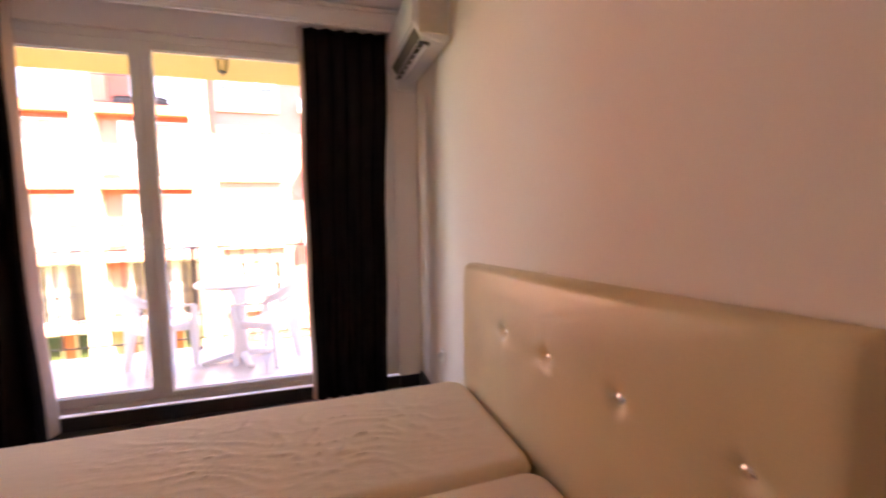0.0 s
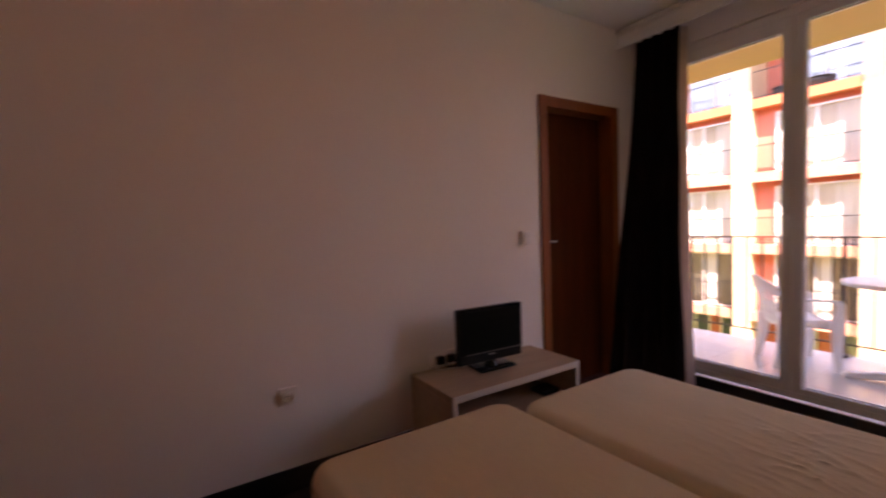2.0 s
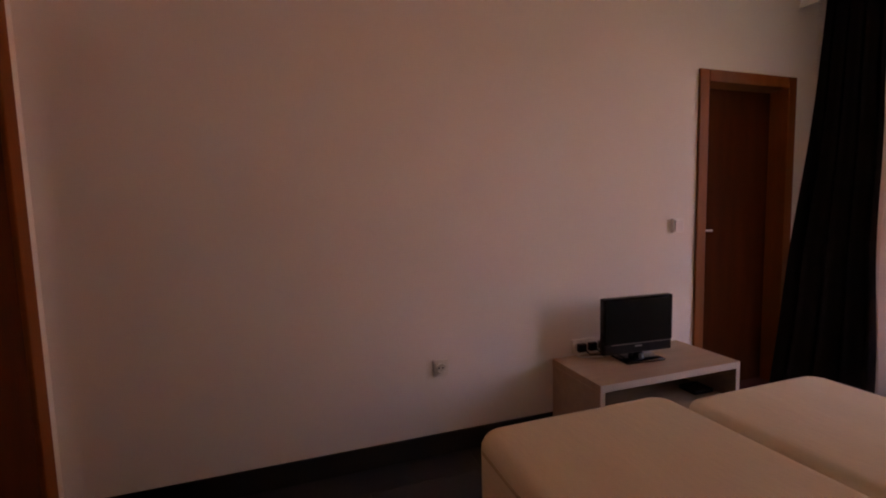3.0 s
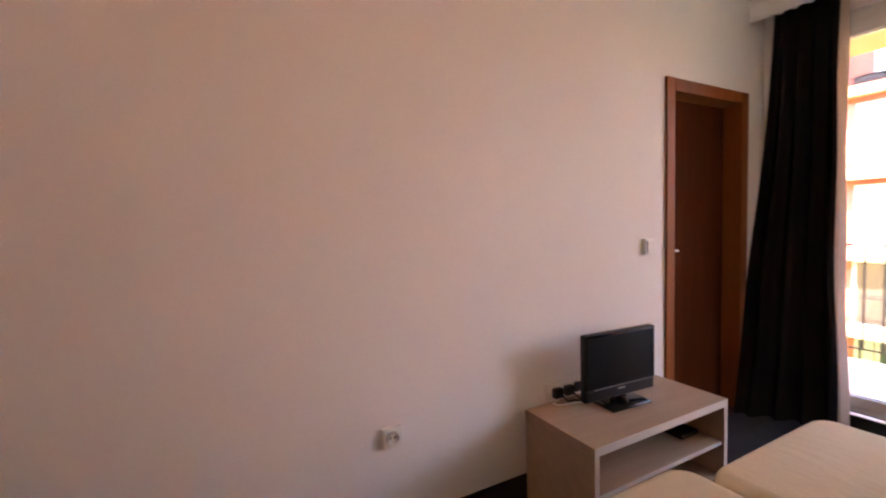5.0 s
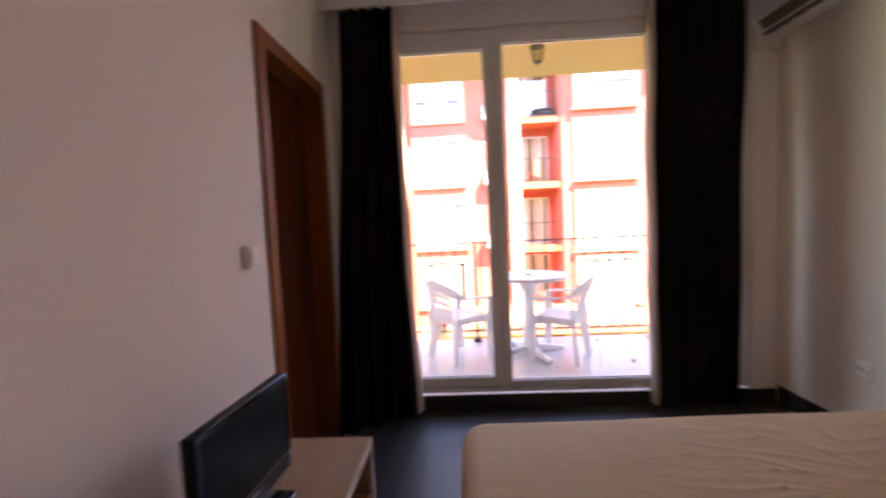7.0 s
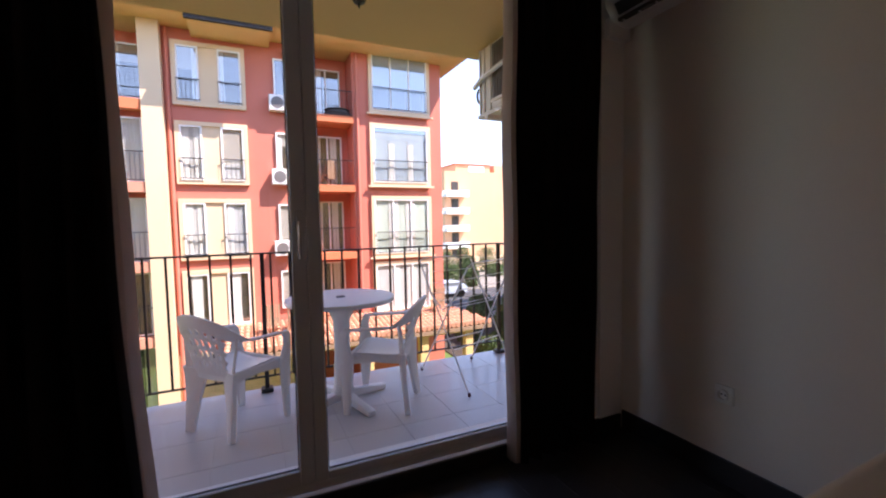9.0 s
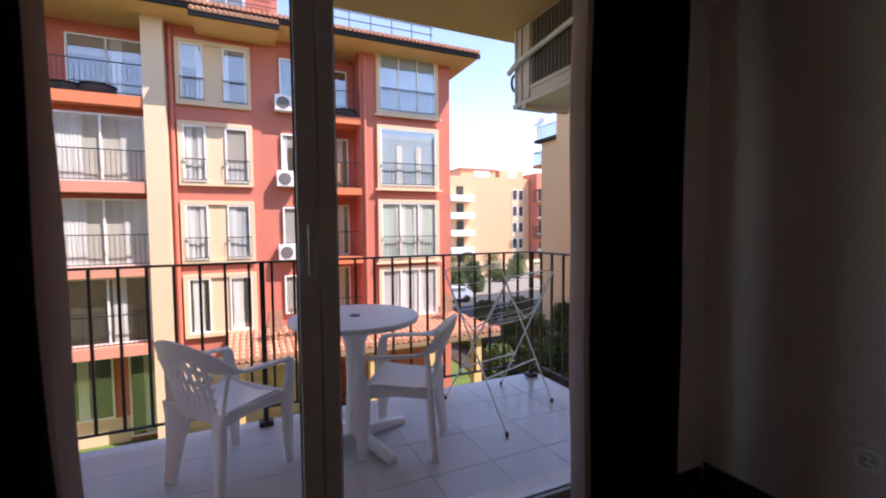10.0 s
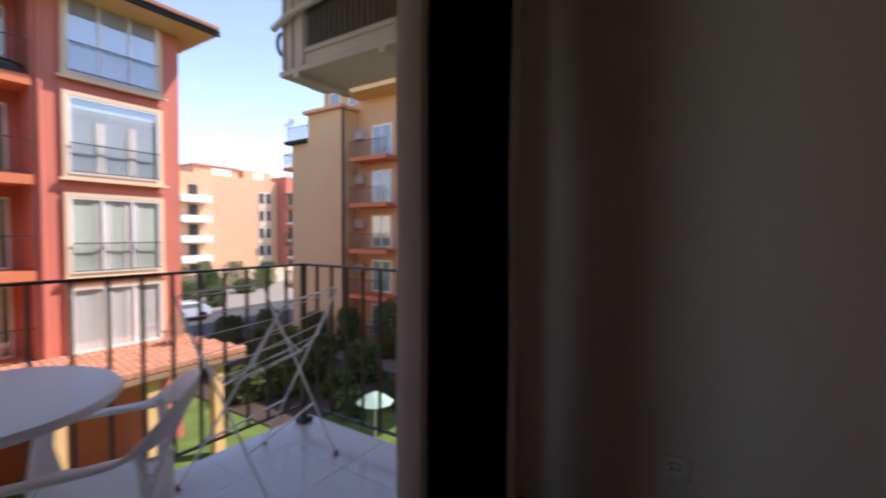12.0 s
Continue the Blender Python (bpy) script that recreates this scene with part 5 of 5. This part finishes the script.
for r in range(6):
    z = -6.0 + 2.06 * r
    part("balcony", far_box(34.2, 36.4, 42.3, 43.49, z - 0.1, z + 0.14), M_PVC, far2, "white balcony slab")
    part("balcony_rail", far_box(34.2, 36.4, 42.3, 42.36, z + 0.15, z + 0.72), M_GUTTER, far2, "dark balcony rail")
    # windows here are flat sheets painted as dark as shaded rooms
    part("window", far_box(34.5, 35.9, 43.4, 43.49, z + 0.2, z + 1.6), M_ROOMSHADE, far2)
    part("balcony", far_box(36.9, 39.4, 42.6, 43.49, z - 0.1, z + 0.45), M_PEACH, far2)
    part("window", far_box(37.3, 38.9, 43.4, 43.49, z + 0.48, z + 1.6), M_ROOMSHADE, far2)

# ---- shrubs and parked car ----
def shrub(name, x, y, w, h, n, seed, label):
    """A shrub of many small leaf clumps on a few stems."""
    rng = random.Random(seed)
    t = thing(name, (x, y, GZ), label, "shrub", "shrubs by the path")
    bm = bmesh.new()
    for k in range(4):
        a = rng.uniform(0, 6.28)
        add_tube(bm, [(x, y, GZ), (x + 0.25 * w * math.cos(a), y + 0.25 * w * math.sin(a), GZ + h * 0.6)], 0.03, 5)
    part("stems", bm, M_WOODCHAIR, t)
    bm = bmesh.new()
    for k in range(n):
        a, rr, zz = rng.uniform(0, 6.28), math.sqrt(rng.random()), rng.random()
        lim = w * (0.55 + 0.45 * math.sin(math.pi * min(1, zz * 0.8 + 0.15))) * (0.75 + 0.35 * noise.noise(Vector((a, zz * 3, seed))))
        p = Vector((x + rr * lim * math.cos(a), y + rr * lim * math.sin(a), GZ + 0.08 + zz * h))
        s = rng.uniform(0.05, 0.11)
        u = Vector((rng.gauss(0, 1), rng.gauss(0, 1), rng.gauss(0, 1))).normalized()
        v = u.cross(Vector((rng.gauss(0, 1), rng.gauss(0, 1), rng.gauss(0, 1)))).normalized()
        q = [bm.verts.new(p + c) for c in (u * s, v * s * 0.55, -u * s, -v * s * 0.55)]
        bm.faces.new(q)
    tagged(part("leaves", bm, M_LEAF, t), kind="stuff")
    return t


for i, (x, y, w, h) in enumerate(((17.5, 38.5, 1.6, 2.4), (20.2, 46.5, 2.0, 2.6), (23.6, 47.5, 1.8, 3.0), (27.2, 47.8, 1.7, 2.2), (30.6, 48.6, 1.9, 3.2), (19.2, 20.6, 0.9, 1.8), (18.9, 17.4, 1.1, 2.4), (19.1, 14.6, 1.2, 3.0), (18.8, 11.6, 1.1, 2.2), (16.1, 25.0, 1.3, 1.5), (14.2, 22.6, 1.1, 1.2), (12.2, 19.8, 1.0, 1.1), (15.6, 20.4, 1.4, 1.6), (13.2, 17.6, 1.0, 0.9), (20.6, 39.2, 1.5, 2.2), (22.3, 38.0, 1.4, 1.8), (16.9, 17.2, 0.9, 1.3), (21.5, 43.5, 1.5, 1.9), (25.6, 44.5, 1.3, 2.6), (29.0, 44.0, 1.6, 1.5), (32.8, 46.5, 1.7, 2.4), (27.5, 49.6, 1.5, 3.4), (35.5, 49.2, 1.6, 2.9), (23.0, 49.8, 1.6, 2.2), (11.2, 15.4, 1.0, 1.3), (12.6, 14.6, 1.1, 1.6), (14.3, 15.2, 1.2, 1.5), (13.6, 12.6, 0.9, 1.0), (15.6, 13.2, 1.2, 1.8), (16.6, 10.8, 1.0, 1.5), (15.0, 18.0, 1.3, 1.9), (17.0, 22.4, 1.2, 2.1), (12.0, 22.5, 1.2, 1.6), (15.8, 8.6, 1.0, 1.3), (14.4, 9.9, 0.9, 1.1), (17.0, 7.0, 1.0, 1.6), (12.6, 10.9, 0.8, 0.9), (16.2, 5.4, 0.9, 1.2))):
    shrub("shrub", x, y, w, h, 2600, i + 5, "leafy green garden shrub beside the path")

CX, CY = 17.3, 33.8
car = thing("parked_car", (CX, CY, GZ), "pale blue parked hatchback on the road", "car")
bm = bmesh.new()
prof = [(-2.0, 0.35), (-2.05, 0.75), (-1.75, 0.95), (-0.9, 1.02), (-0.25, 1.45), (1.1, 1.47), (1.8, 1.05), (2.0, 0.8), (1.95, 0.35)]
ra = [bm.verts.new((CX + x, CY - 0.85 + (0.12 if z > 1.2 else 0), GZ + z)) for x, z in prof]
rb = [bm.verts.new((CX + x, CY + 0.85 - (0.12 if z > 1.2 else 0), GZ + z)) for x, z in prof]
for k in range(len(prof)):
    q = (k + 1) % len(prof)
    bm.faces.new((ra[k], ra[q], rb[q], rb[k]))
bm.faces.new(ra)
bm.faces.new(rb)
bmesh.ops.bevel(bm, geom=list(bm.edges), offset=0.06, segments=3, affect="EDGES")
part("body", bm, M_CAR, car, "", True)
for y in (CY - 0.8, CY + 0.8):
    part("side_window", box(CX - 0.5, CX + 1.2, y - 0.035, y + 0.035, GZ + 1.06, GZ + 1.38, 0.02), M_PANE, car)
for x in (CX - 1.3, CX + 1.3):
    for y in (CY - 0.83, CY + 0.83):
        bm = lathe([(0.31, -0.1), (0.33, -0.06), (0.33, 0.06), (0.31, 0.1)], 0, 0, 20)
        bmesh.ops.rotate(bm, verts=bm.verts, matrix=Matrix.Rotation(radians(90), 3, "X"))
        bmesh.ops.translate(bm, verts=bm.verts, vec=(x, y, GZ + 0.35))
        part("wheel", bm, M_DARK, car, "", True)


low = thing("garden_wall", (30, 52, GZ), "low cream garden wall in front of the far building", "garden wall")
part("wall", box(24.0, 46.0, 51.0, 51.3, GZ, GZ + 1.9, 0.03), M_CREAM, low)
par = thing("garden_parasol", (11.3, 8.5, GZ), "pale teal garden parasol on the lawn", "parasol")
part("pole", tube([(11.3, 8.5, GZ), (11.3, 8.5, GZ + 1.78)], 0.02, 8), M_PVC, par)
part("canopy", lathe([(0.58, GZ + 1.42), (0.60, GZ + 1.46), (0.3, GZ + 1.66), (0.03, GZ + 1.80)], 11.3, 8.5, 8), M_SHADE, par)

# ---- laminate planks ----
PW, PL = 0.19, 1.28
for i in range(15):
    for j in range(-1, 4):
        x0 = 0.0 + PW * i
        y1 = -0.02 - j * PL - (0.47 * i % 1) * PL * 0.9
        y0 = y1 - PL
        y1c, y0c, x1 = min(y1, -0.001), max(y0, RY), min(x0 + PW, RX)
        if y1c - y0c < 0.05 or x1 - x0 < 0.02:
            continue
        part("plank", box(x0 + 0.0006, x1 - 0.0006, y0c + 0.0006, y1c - 0.0006, -0.0095, 0.0, 0.0006, 1), M_FLOOR, floor)
# ---- balcony tiles ----
TS = 0.33
tile = None
for i in range(14):
    for j in range(4):
        x0, y0 = FX1 - 0.003 - TS * (i + 1), FY1 - 0.003 - TS * (j + 1)
        if y0 + TS < FY0 + 0.05:
            continue
        yc = max(y0, FY0 + 0.002)
        if yc == y0 and tile is not None:
            b = new("tile", tile.data)
            b.parent = slab_b
            b.location = (x0 - first_t[0], y0 - first_t[1], 0)
            continue
        t = part("tile", box(x0 + 0.001, x0 + TS - 0.001, yc + 0.001, y0 + TS - 0.001, FZ - 0.0019, FZ, 0.0004, 1), M_TILE, slab_b)
        if yc == y0:
            tile, first_t = t, (x0, y0)

# ---- stone courses on the ground floor ----
stone = None
for r in range(9):
    for k in range(9):
        x0, z0 = -1.37 + 0.49 * k + (0.24 if r % 2 else 0), GZ + 0.15 + 0.28 * r
        if x0 + 0.48 > 3.05:
            continue
        if stone is None:
            stone = part("stone", box(x0, x0 + 0.475, YP - 0.085, YP - 0.058, z0, z0 + 0.265, 0.012, 1), M_STONE, apt)
            first_s = (x0, z0)
        else:
            b = new("stone", stone.data)
            b.parent = apt
            b.location = (x0 - first_s[0], 0, z0 - first_s[1])
